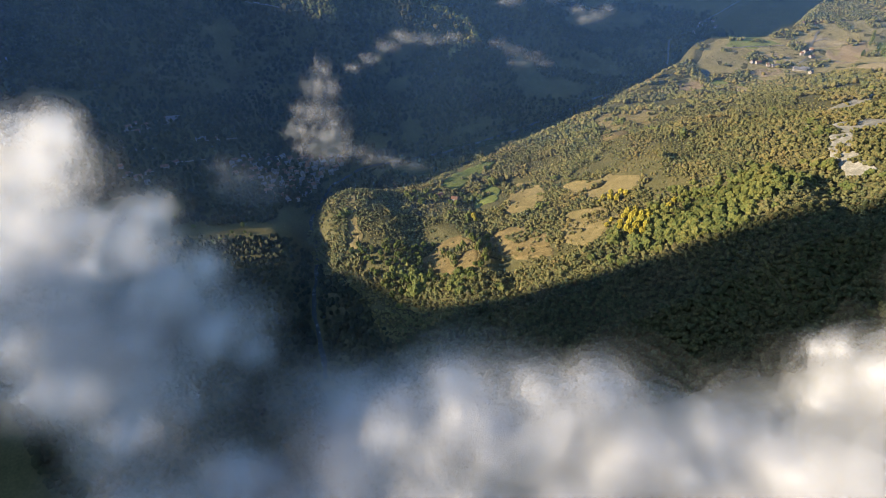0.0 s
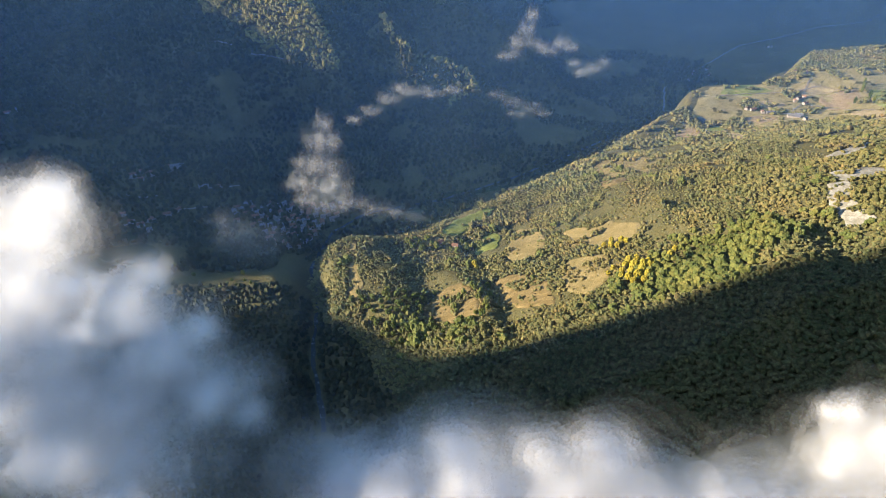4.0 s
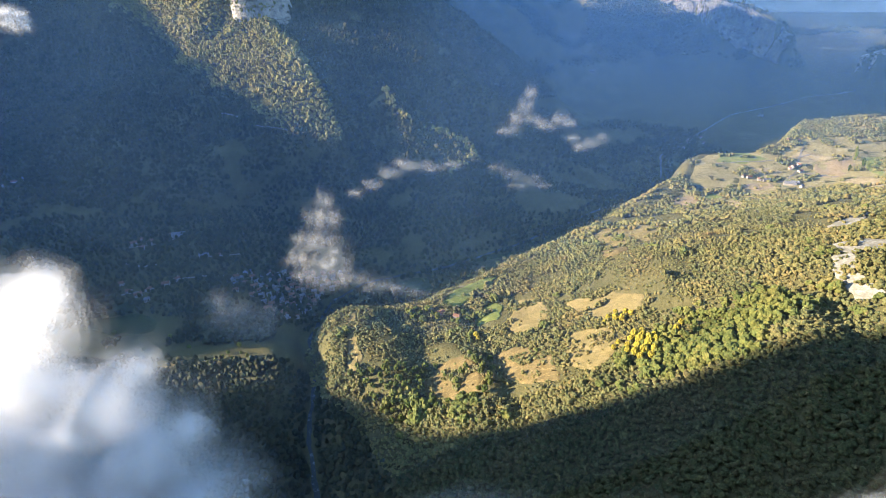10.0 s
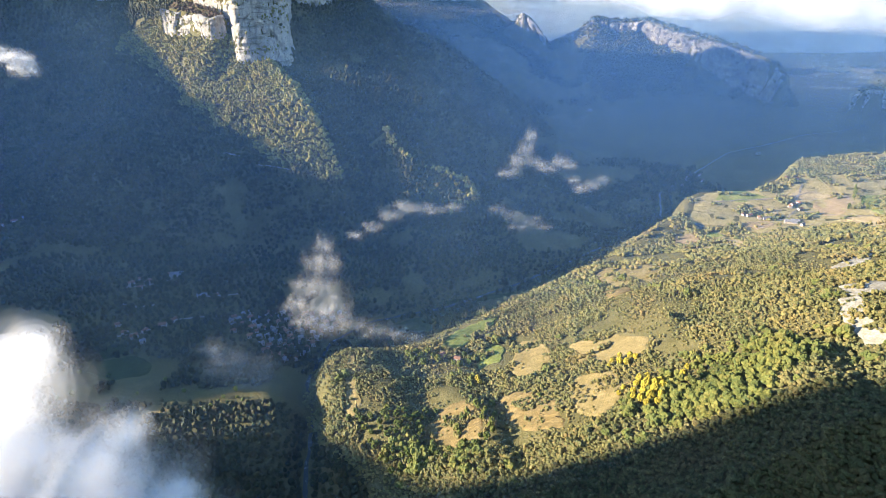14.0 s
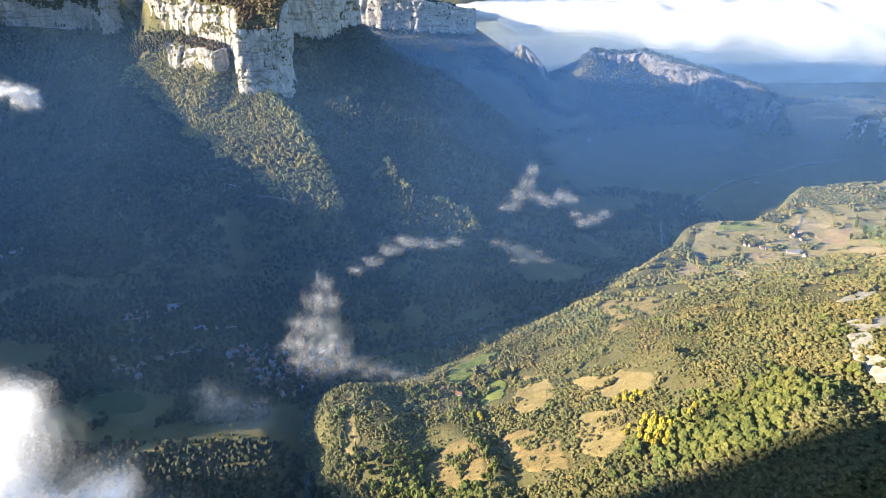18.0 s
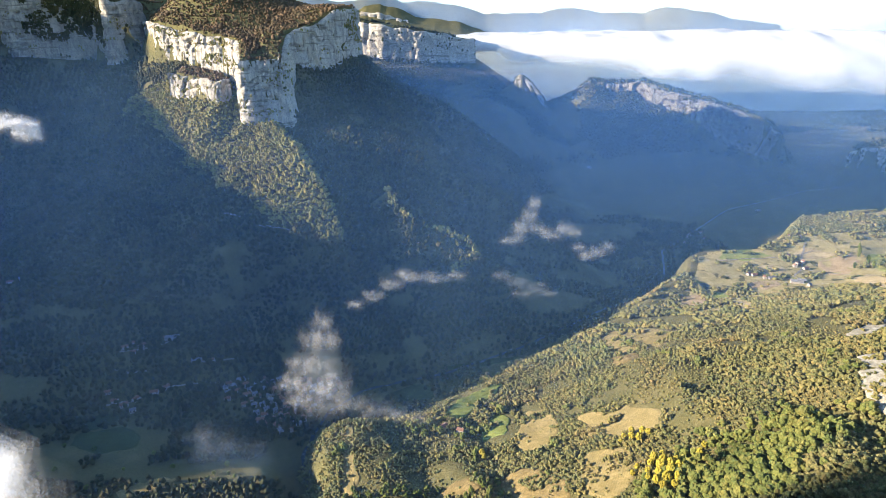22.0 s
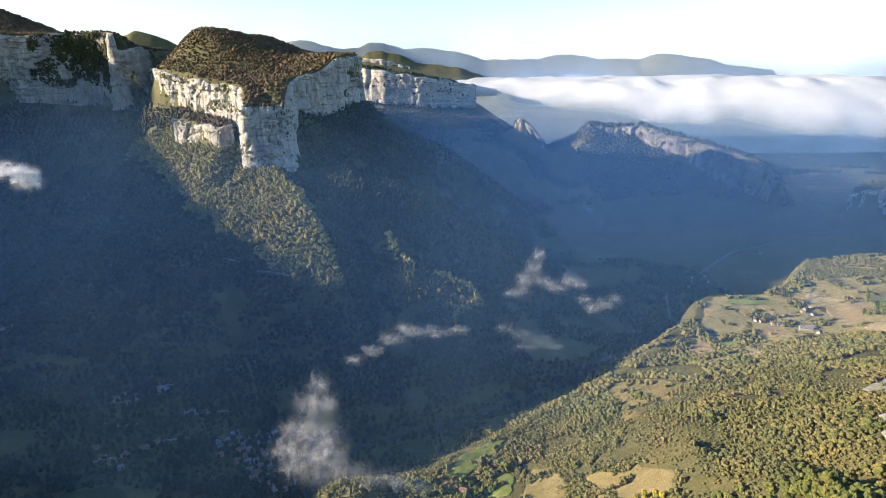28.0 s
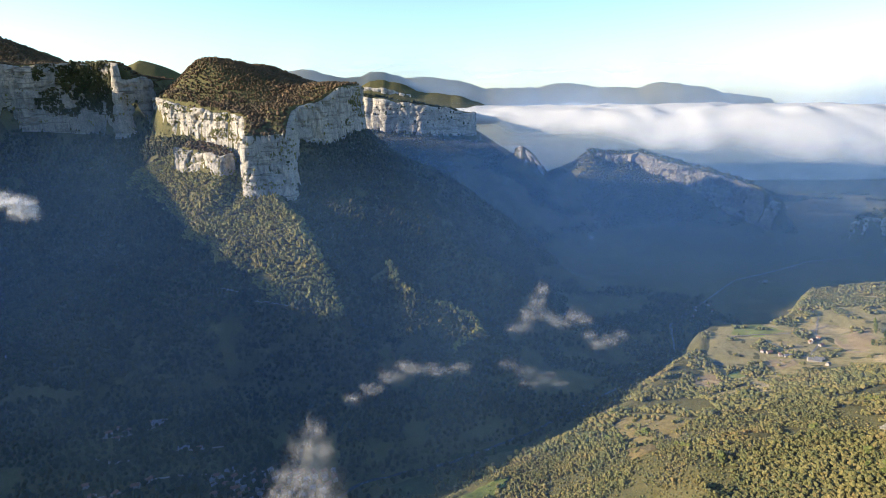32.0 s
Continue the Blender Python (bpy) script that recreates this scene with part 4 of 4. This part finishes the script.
for x, y, size in ((-540, 726, 9), (-444, 718, 9), (-394, 675, 8), (-317, 678, 10), (-330, 663, 7), (-352, 639, 7), (-342, 644, 8), (-299, 656, 7), (-310, 662, 6), (-494, 636, 9), (-467, 677, 6), (-589, 733, 8), (-676, 724, 9), (-579, 663, 7), (-561, 672, 8), (-320, 651, 6), (-335, 655, 6)):
    tree("round", x, y, size, "single rounded tree on the terraced bank", "terrace trees")

# ---- houses ----
def plain_material(name, dark, light, scale=0.6, roughness=0.9):
    m, n, l, b = material(name, roughness, 0.2)
    l.new(ramp(n, l, grain(n, l, place(n, l), scale, 5, 0.65), [(0.3, dark), (0.7, light)]), b.inputs["Base Color"])
    relief(n, l, b, grain(n, l, place(n, l), 4, 4), 0.4, 0.05)
    return m


RENDERED = plain_material("rendered_wall", (0.2, 0.18, 0.155), (0.34, 0.3, 0.26))
TILES = plain_material("clay_tiles", (0.14, 0.075, 0.05), (0.24, 0.13, 0.085))
GREYROOF = plain_material("grey_roof", (0.09, 0.09, 0.1), (0.2, 0.2, 0.21), 0.6, 0.6)
PANE, n, l, b = material("dark_window", 0.1, 0.5)
b.inputs["Base Color"].default_value = (0.03, 0.035, 0.045, 1)


def box(bm, x0, x1, y0, y1, z0, z1):
    v = [bm.verts.new(p) for p in ((x0, y0, z0), (x1, y0, z0), (x1, y1, z0), (x0, y1, z0), (x0, y0, z1), (x1, y0, z1), (x1, y1, z1), (x0, y1, z1))]
    for f in ((3, 2, 1, 0), (4, 5, 6, 7), (0, 1, 5, 4), (1, 2, 6, 5), (2, 3, 7, 6), (3, 0, 4, 7)):
        bm.faces.new([v[i] for i in f])


def shape(name, build, mat):
    bm = bmesh.new()
    build(bm)
    bmesh.ops.recalc_face_normals(bm, faces=bm.faces)
    me = bpy.data.meshes.new(name)
    bm.to_mesh(me)
    bm.free()
    me.materials.append(mat)
    return me


def house_meshes(long, deep, eaves, roof_mat):
    """The meshes of a gabled house: walls, two roof slopes, chimney, door and windows."""
    rise = deep * 0.3

    def walls(bm):
        a = [bm.verts.new(p) for p in ((-long / 2, -deep / 2, -2.5), (-long / 2, deep / 2, -2.5), (-long / 2, deep / 2, eaves), (-long / 2, 0, eaves + rise), (-long / 2, -deep / 2, eaves))]
        c = [bm.verts.new((-v.co.x, v.co.y, v.co.z)) for v in a]
        bm.faces.new(a[::-1])
        bm.faces.new(c)
        for i in range(5):
            bm.faces.new((a[i], a[(i + 1) % 5], c[(i + 1) % 5], c[i]))

    def slope(side):
        def build(bm):
            e, k = 0.5, 0.25
            y0, z0, z1 = side * (deep / 2 + e), eaves - e * rise / (deep / 2) + 0.05, eaves + rise + 0.05
            q = [(-long / 2 - e, y0, z0), (long / 2 + e, y0, z0), (long / 2 + e, 0, z1), (-long / 2 - e, 0, z1)]
            lo = [bm.verts.new(p) for p in q]
            hi = [bm.verts.new((p[0], p[1], p[2] + k)) for p in q]
            bm.faces.new(lo)
            bm.faces.new(hi)
            for i in range(4):
                bm.faces.new((lo[i], lo[(i + 1) % 4], hi[(i + 1) % 4], hi[i]))
        return build

    rows = [("wall", shape("wall", walls, RENDERED)), ("roof", shape("roof", slope(1), roof_mat)), ("roof", shape("roof", slope(-1), roof_mat)),
            ("chimney", shape("chimney", lambda bm: box(bm, long * 0.22, long * 0.22 + 0.8, 0.3, 1.0, eaves + rise * 0.5, eaves + rise + 1.1), RENDERED)),
            ("door", shape("door", lambda bm: box(bm, -0.5, 0.5, -deep / 2 - 0.05, -deep / 2 + 0.1, 0, 2.1), TILES))]
    for i in (-0.33, 0.33):
        for z in ((1.0, 3.6) if eaves > 4.5 else (1.0,)):
            rows.append(("window", shape("window", lambda bm: box(bm, long * i - 0.5, long * i + 0.5, -deep / 2 - 0.05, -deep / 2 + 0.1, z, z + 1.3), PANE)))
    return rows


HOUSES = [house_meshes(13, 8, 5.2, TILES), house_meshes(10, 7.5, 4.8, TILES), house_meshes(18, 9, 4.2, GREYROOF), house_meshes(9, 7, 5.4, GREYROOF), house_meshes(26, 13, 5.0, GREYROOF)]


def house(kind, x, y, turn, label, group=""):
    base = new("house")
    base.matrix_world = pose(x, y, float(ground_at(x, y)) + 0.9, 0, 0, turn)
    for name, me in HOUSES[kind]:
        part = new(name, me)
        part.parent = base
    return tagged(base, label, "house", group)


FARM = "tile-roofed farmhouse with pale rendered walls among fields"
for k, x, y, a in ((0, 905, 1358, 30), (1, 924, 1366, 110), (0, 906, 1328, 20), (1, 777, 1278, 75), (0, 760, 1294, 10), (4, 828, 1236, -25), (2, 846, 1246, -25), (3, 826, 1190, 30), (0, 1010, 1533, 15),
                   (1, 987, 1541, 60), (1, 907, 1406, 20), (2, 792, 1274, 5), (1, 748, 1300, 40), (1, 890, 1345, 80)):
    house(k, x, y, a, FARM if k < 2 else "long farm building with a pale grey roof among fields", "farm on the shelf")
house(0, -7, 741, 35, "farmhouse with red tiled roof among tall trees", "")
house(1, 19, 730, -20, "farmhouse with red tiled roof among tall trees", "")
for k, x, y, a in ((4, -571, 1056, 10), (0, -652, 1022, 30), (1, -625, 1004, 15), (0, -619, 1027, 60), (1, -640, 1040, 20), (1, -574, 845, 0), (0, -553, 835, 40), (1, -541, 851, 70), (0, -518, 870, 20), (1, -504, 886, 50),
                   (2, -485, 972, 8), (1, -456, 971, 12), (0, -1050, 1263, 30), (1, -1075, 1260, 10), (2, -1020, 1268, 5), (0, -90, 1445, 10), (1, 115, 1740, 20), (2, 657, 2521, 0), (0, 837, 1826, 30), (1, 858, 1767, 10),
                   (1, 782, 1735, 50), (2, 1185, 2046, 20), (0, 820, 1800, 70), (1, 875, 1830, 15), (0, -590, 1050, 80), (1, -600, 870, 15), (3, -530, 820, 25)):
    house(k, x, y, a, "pale house standing in the morning shade", "scattered valley houses")
r = random.Random(4)
placed = []
while len(placed) < 78:
    x, y = r.gauss(-258, 22), r.gauss(838, 20)
    if len(placed) > 58:
        x, y = r.uniform(-400, -190), r.gauss(890, 12)
    if float(near_line(np.array(x), np.array(y), GORGE)[0]) < 24 or any((x - a) ** 2 + (y - b) ** 2 < 170 for a, b in placed):
        continue
    placed.append((x, y))
    house(r.choice((1, 1, 3, 3, 0)), x, y, r.choice((20, 110, 35, 125, 15)) + r.uniform(-8, 8), "village house with a weathered roof in the valley's shade", "village houses")

# ---- tracks and roads ----
for line in ([(-687, 1590), (-627, 1556), (-588, 1544), (-544, 1546), (-464, 1531), (-400, 1540)], [(-571, 1375), (-538, 1368), (-500, 1352)], [(-457, 1320), (-413, 1318), (-362, 1310)]):
    ribbon("track", line, 6, TRACK, "pale forest track cut across the slope", "track", 5.0)
for line in ([(-660, 1010), (-610, 1015), (-570, 1045), (-560, 1070)], [(-590, 835), (-540, 850), (-500, 890), (-440, 905), (-330, 880), (-270, 845)], [(-500, 965), (-440, 972), (-400, 985)], [(-640, 950), (-590, 930), (-560, 945)]):
    ribbon("road", line, 5, TRACK, "pale narrow road on the shaded valley floor", "road", 1.2)
for line in ([(760, 1285), (830, 1260), (900, 1330), (940, 1400), (1010, 1500)], [(900, 1330), (960, 1280), (1010, 1180)], [(712, 1388), (800, 1394), (907, 1406), (1000, 1440)]):
    ribbon("track", line, 4, TRACK, "pale farm track between dry fields", "track", 1.6)
pond = np.array([(604, 1252), (629, 1258), (618, 1220), (589, 1205)], float)
field("pond", water, [tuple(v) for v in pond.tolist()], "small dark pond on the shelf")

# ---- clouds ----
def set_thick(ob, values):
    """How thick the cloud is at each point of its mesh."""
    ob.data.attributes.new("thick", "FLOAT", "POINT").data.foreach_set("value", np.asarray(values, np.float32))
    return ob


def billow(centre, size, shells, level, lumps, shift, base, mat):
    """One billow: nested skins, thin outside and denser within."""
    bv, bf = ball(level)
    verts, faces, thick = [], [], []
    for s in range(shells):
        f = s / (shells - 1)
        drift = shift + Vector((0.16 * s, -0.13 * s, 0.11 * s))
        lump = np.array([noise.fractal(Vector(p) * 1.25 + drift, 1.0, 2.0, 4) for p in bv])
        verts.append(bv * ((1.3 - 1.1 * f) * (1 + lumps * lump * (1 - 0.35 * f)))[:, None] * size + centre - np.array(base.location))
        thick.append(np.full(len(bv), 0.03 + 0.97 * f ** 1.5))
        faces.append(bf + s * len(bv))
    set_thick(mesh_object("billow", np.vstack(verts), np.vstack(faces), mat), np.concatenate(thick)).parent = base


def cloud(name, puffs, mat, label, shells=11, seed=0, lumps=0.5, level=3, curls=4):
    """A cloud of billows from rows of (x, y, z, rx, ry, rz), with smaller curls on each."""
    r = random.Random(seed)
    base = new(name)
    base.location = puffs[0][0], puffs[0][1], puffs[0][2] - puffs[0][5]
    for i, (x, y, z, rx, ry, rz) in enumerate(puffs):
        billow((x, y, z), (rx, ry, rz), shells, level, lumps, Vector((seed * 7.1 + i * 3.7, i * 5.3, seed * 2.9)), base, mat)
        for k in range(curls):
            a, u, q = r.uniform(0, 6.28), r.uniform(-0.7, 0.9), r.uniform(0.3, 0.55)
            w = math.sqrt(1 - u * u) * 0.85
            billow((x + rx * w * math.cos(a), y + ry * w * math.sin(a), z + rz * 0.85 * u), (rx * q, ry * q, rz * q), max(6, shells - 4), level - 1, lumps,
                   Vector((seed * 3.3 + k * 4.1, i * 2.7 + k, seed * 1.9)), base, mat)
    return tagged(base, label, "cloud", "drifting morning clouds")


cloud("cloud_bank", [(-184, 212, 464, 22, 24, 25), (-206, 205, 436, 33, 34, 32), (-228, 195, 402, 52, 48, 42), (-186, 175, 382, 46, 44, 38), (-158, 160, 362, 44, 42, 32), (-155, 204, 425, 24, 24, 24), (-143, 202, 396, 27, 26, 24), (-126, 200, 364, 30, 28, 24), (-165, 200, 380, 36, 34, 30)],
      CLOUD, "tall billowing cloud, white where the sun strikes it", 12, 1)
cloud("cloud_bank", [(-112, 185, 350, 40, 36, 30), (-85, 165, 338, 42, 38, 28), (-130, 150, 330, 50, 40, 30)], WISP, "thin blue-grey cloud trailing from the tall billow", 10, 9)
cloud("cloud_bank", [(-50, 148, 336, 46, 40, 28), (-12, 150, 340, 46, 42, 28), (25, 150, 346, 48, 42, 28), (62, 148, 342, 48, 40, 28), (100, 140, 342, 46, 40, 28), (-85, 105, 330, 50, 40, 30), (-35, 102, 330, 50, 40, 30), (20, 105, 332, 50, 40, 30), (75, 102, 332, 50, 40, 30), (-130, 100, 335, 50, 40, 32)],
      CLOUD, "low grey cloud bank hanging over the wooded slope", 10, 2)
cloud("cloud_bank", [(200, 164, 360, 26, 26, 24), (228, 154, 378, 34, 32, 30), (165, 136, 342, 42, 38, 28), (258, 162, 396, 32, 30, 30), (135, 130, 336, 38, 34, 26), (192, 118, 358, 42, 38, 32), (242, 136, 388, 42, 38, 34), (150, 100, 332, 44, 36, 28)], CLOUD, "bright white cloud billow low over the slope", 10, 3)
cloud("small_cloud", [(230, 200, 420, 8, 8, 16), (234, 198, 405, 11, 10, 14)], WISP, "thin cloud plume rising from the bright billow", 9, 10)
SMALL = dict(shells=9, level=3, curls=2, lumps=0.75)
cloud("small_cloud", [(-111, 482, 392, 9, 9, 11), (-121, 480, 374, 11, 10, 13), (-108, 480, 373, 12, 11, 13), (-131, 480, 351, 13, 11, 14), (-113, 480, 349, 16, 14, 15), (-142, 480, 331, 12, 11, 12), (-124, 480, 325, 18, 15, 14), (-103, 480, 326, 15, 13, 13),
      (-138, 480, 310, 11, 10, 9), (-114, 480, 304, 17, 13, 10), (-90, 480, 307, 18, 13, 10), (-67, 480, 299, 17, 12, 8), (-46, 480, 295, 14, 10, 6), (-28, 480, 291, 12, 9, 5)], PLUME, "small upright cloud plume drifting over the village", seed=4, **SMALL)
cloud("small_cloud", [(-187, 388, 347, 10, 9, 9), (-177, 388, 339, 14, 12, 11), (-164, 388, 335, 15, 12, 10), (-188, 388, 325, 12, 10, 9), (-172, 388, 319, 16, 12, 9), (-154, 388, 316, 14, 10, 8), (-147, 388, 329, 13, 10, 9)], WISP, "thin low cloud scrap near the village", seed=5, **SMALL)
cloud("small_cloud", [(-111, 655, 318, 10, 8, 6), (-89, 655, 330, 13, 9, 8), (-67, 655, 345, 14, 9, 9), (-50, 655, 357, 12, 9, 9), (-28, 655, 354, 14, 9, 8), (-8, 655, 352, 13, 9, 6), (13, 655, 355, 10, 8, 5)], PLUME,
      "thin feathery cloud streak over the valley", seed=6, **SMALL)
cloud("small_cloud", [(107, 700, 430, 7, 7, 11), (101, 700, 414, 10, 9, 12), (92, 700, 397, 13, 10, 10), (81, 700, 382, 13, 9, 7), (113, 700, 397, 14, 10, 9), (130, 700, 389, 13, 10, 8), (146, 700, 397, 11, 9, 10), (160, 700, 391, 9, 8, 7)], PLUME,
      "small white cloud scrap over the valley", seed=7, **SMALL)
cloud("small_cloud", [(188, 700, 366, 12, 9, 8), (201, 700, 373, 9, 8, 9), (176, 700, 360, 11, 8, 6), (165, 700, 372, 10, 8, 6)], PLUME, "little torn cloud beside the white scrap", seed=13, **SMALL)
cloud("small_cloud", [(76, 735, 317, 12, 9, 9), (97, 735, 307, 16, 10, 9), (121, 735, 298, 15, 10, 8), (138, 735, 290, 12, 9, 6), (105, 735, 290, 14, 9, 8)], WISP, "faint cloud scrap low over the valley", seed=11, **SMALL)
cloud("small_cloud", [(-755, 1021, 486, 26, 18, 12), (-728, 1021, 482, 22, 16, 12), (-712, 1021, 466, 14, 12, 16), (-780, 1021, 480, 28, 20, 14), (-735, 1021, 468, 12, 10, 14)], CLOUD, "bright torn cloud scrap before the shaded slope", seed=8, **SMALL)
for x, z, w, h in ((-600, 905, 260, 34), (-150, 862, 300, 26), (500, 852, 420, 24), (1250, 838, 420, 20), (2050, 812, 380, 16)):
    cloud("cloud_streak", [(x, 4950, z, w, 70, h), (x + 0.6 * w, 4950, z + 8, 0.6 * w, 60, 0.8 * h), (x - 0.5 * w, 4950, z - 6, 0.5 * w, 60, 0.7 * h)], WISP, "pale grey cloud streak low in the far sky", seed=int(w), **SMALL)
cloud("valley_mist", [(-430, 3180, 452, 130, 60, 16), (-230, 3180, 434, 150, 60, 15), (0, 3190, 410, 160, 70, 16), (240, 3200, 392, 150, 70, 18), (450, 3230, 396, 150, 70, 16), (700, 3250, 368, 90, 50, 12)], WISP,
      "thin white mist along the foot of the far cliff", seed=21, **SMALL)

# the sea of cloud
cx, cy = np.meshgrid(np.linspace(-900, 4200, 150), np.linspace(0, 1, 60))
front = np.interp(cx, [-900, -494, 185, 1250, 1959, 4200], [3760, 3700, 3560, 3100, 2800, 2500])
low = np.interp(cx, [-900, -494, 185, 1250, 1959, 4200], [500, 470, 430, 350, 300, 280])
py = front + (4800 - front) * cy ** 1.6
top = 585 + 26 * fbm(cx, py, 260, 4, 31) - 40 * smooth(1500, 4200, cx)
pz = low + (top - low) * smooth(-0.05, 0.45, cy) + 14 * fbm(cx, py, 110, 4, 33)
sea = mesh_object("cloud_sea", np.stack([cx, py, pz], -1).reshape(-1, 3), grid_faces(60, 150), cloud_material("cloud_sea", 1.0, 0.004, 0.0, 0.28))
set_thick(sea, smooth(-0.02, 0.24, cy + 0.14 * fbm(cx, py, 300, 3, 35)).ravel())
tagged(sea, "white sea of cloud filling the low country beyond the cliffs", "cloud", kind="structure")

# ---- far mountains ----
def far_range(name, rows, depth, mat, label, seed):
    """A mountain range along rows of (x, y, crest height), falling away on both sides."""
    pts = np.array(rows, float)
    at = np.concatenate([[0], np.cumsum(np.hypot(*np.diff(pts[:, :2], axis=0).T))])
    u = np.arange(0, at[-1], 16.0)
    x, y, h = [np.interp(u, at, pts[:, i]) for i in range(3)]
    h = h + 26 * fbm(u, u * 0, 150, 5, seed)
    off = np.array([-1.0, -0.75, -0.5, -0.28, -0.1, 0.0, 0.15, 0.5])
    fall = np.array([0.0, 0.28, 0.55, 0.78, 0.95, 1.0, 0.92, 0.3])
    px = x[:, None] + 0 * off[None]
    py = y[:, None] + depth * off[None]
    pz = 480 + (h[:, None] - 480) * fall[None] + 22 * fbm(px, py, 150, 4, seed + 2) * (fall * (1 - fall) * 4)[None]
    return tagged(mesh_object(name, np.stack([px, py, pz], -1).reshape(-1, 3), grid_faces(len(u), len(off)), mat), label, "mountain", "far mountains", "structure")


far_range("far_mountain", [(-1500, 4250, 800), (-1166, 4250, 835), (-953, 4250, 845), (-780, 4250, 795), (-698, 4250, 790), (-528, 4250, 832), (-357, 4250, 810), (-187, 4250, 748), (68, 4250, 706), (366, 4250, 615)], 380, GROUND,
          "hazy wooded mountain beyond the cloud sea", 61)
far_range("far_mountain", [(-300, 4640, 800), (-19, 4640, 795), (354, 4640, 723), (633, 4640, 705), (1005, 4620, 760), (1239, 4560, 722), (1480, 4500, 722), (1760, 4380, 744), (2050, 4300, 664), (2350, 4200, 630)], 260, GROUND,
          "low blue mountain range on the horizon", 63)
far_range("far_mountain", [(-3000, 3500, 990), (-2730, 3480, 985), (-2420, 3480, 945), (-2245, 3480, 890), (-2080, 3480, 810), (-1950, 3480, 815), (-1775, 3480, 885), (-1583, 3480, 810), (-1400, 3480, 740)], 400, GROUND, "dark wooded mountain behind the cliffs", 65)

cliff("far_band", [(-660, 4110, 650, 728), (-430, 4090, 640, 722), (-220, 4090, 620, 680)], 9, "pale cliff band on the hazy mountain", 9)

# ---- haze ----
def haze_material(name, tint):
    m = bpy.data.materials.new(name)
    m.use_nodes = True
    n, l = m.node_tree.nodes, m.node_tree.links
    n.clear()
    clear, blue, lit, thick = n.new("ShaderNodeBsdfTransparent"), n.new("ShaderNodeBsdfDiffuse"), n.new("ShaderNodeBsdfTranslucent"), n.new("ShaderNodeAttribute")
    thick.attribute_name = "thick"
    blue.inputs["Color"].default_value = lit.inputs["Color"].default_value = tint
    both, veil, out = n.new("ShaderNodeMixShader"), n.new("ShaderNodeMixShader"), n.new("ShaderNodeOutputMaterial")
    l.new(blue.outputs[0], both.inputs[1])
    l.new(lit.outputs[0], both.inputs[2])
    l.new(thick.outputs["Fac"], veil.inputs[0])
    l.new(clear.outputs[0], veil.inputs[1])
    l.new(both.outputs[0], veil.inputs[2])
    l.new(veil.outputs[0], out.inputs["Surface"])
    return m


# The blue of scattered light is put into the sheets' own colour.
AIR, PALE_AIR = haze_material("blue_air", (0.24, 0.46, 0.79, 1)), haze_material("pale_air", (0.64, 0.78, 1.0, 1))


def haze(y, density, top, label, mat=AIR):
    """A tinted sheet that paints morning haze across the valley, thinning upwards."""
    hx, hz = np.meshgrid(np.linspace(-0.9 * y - 300, 0.9 * y + 300, 50), np.linspace(-20, top, 16))
    hy = y + 45 * fbm(hx, hx * 0, 420, 3, int(y)) + 0.12 * hz
    ob = mesh_object("haze", np.stack([hx, hy, hz], -1).reshape(-1, 3), grid_faces(16, 50), mat)
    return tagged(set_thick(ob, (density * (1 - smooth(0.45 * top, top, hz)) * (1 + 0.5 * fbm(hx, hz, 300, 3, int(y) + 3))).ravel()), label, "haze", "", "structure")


# Near sheets are added to lighten the dark shade over the shelf.
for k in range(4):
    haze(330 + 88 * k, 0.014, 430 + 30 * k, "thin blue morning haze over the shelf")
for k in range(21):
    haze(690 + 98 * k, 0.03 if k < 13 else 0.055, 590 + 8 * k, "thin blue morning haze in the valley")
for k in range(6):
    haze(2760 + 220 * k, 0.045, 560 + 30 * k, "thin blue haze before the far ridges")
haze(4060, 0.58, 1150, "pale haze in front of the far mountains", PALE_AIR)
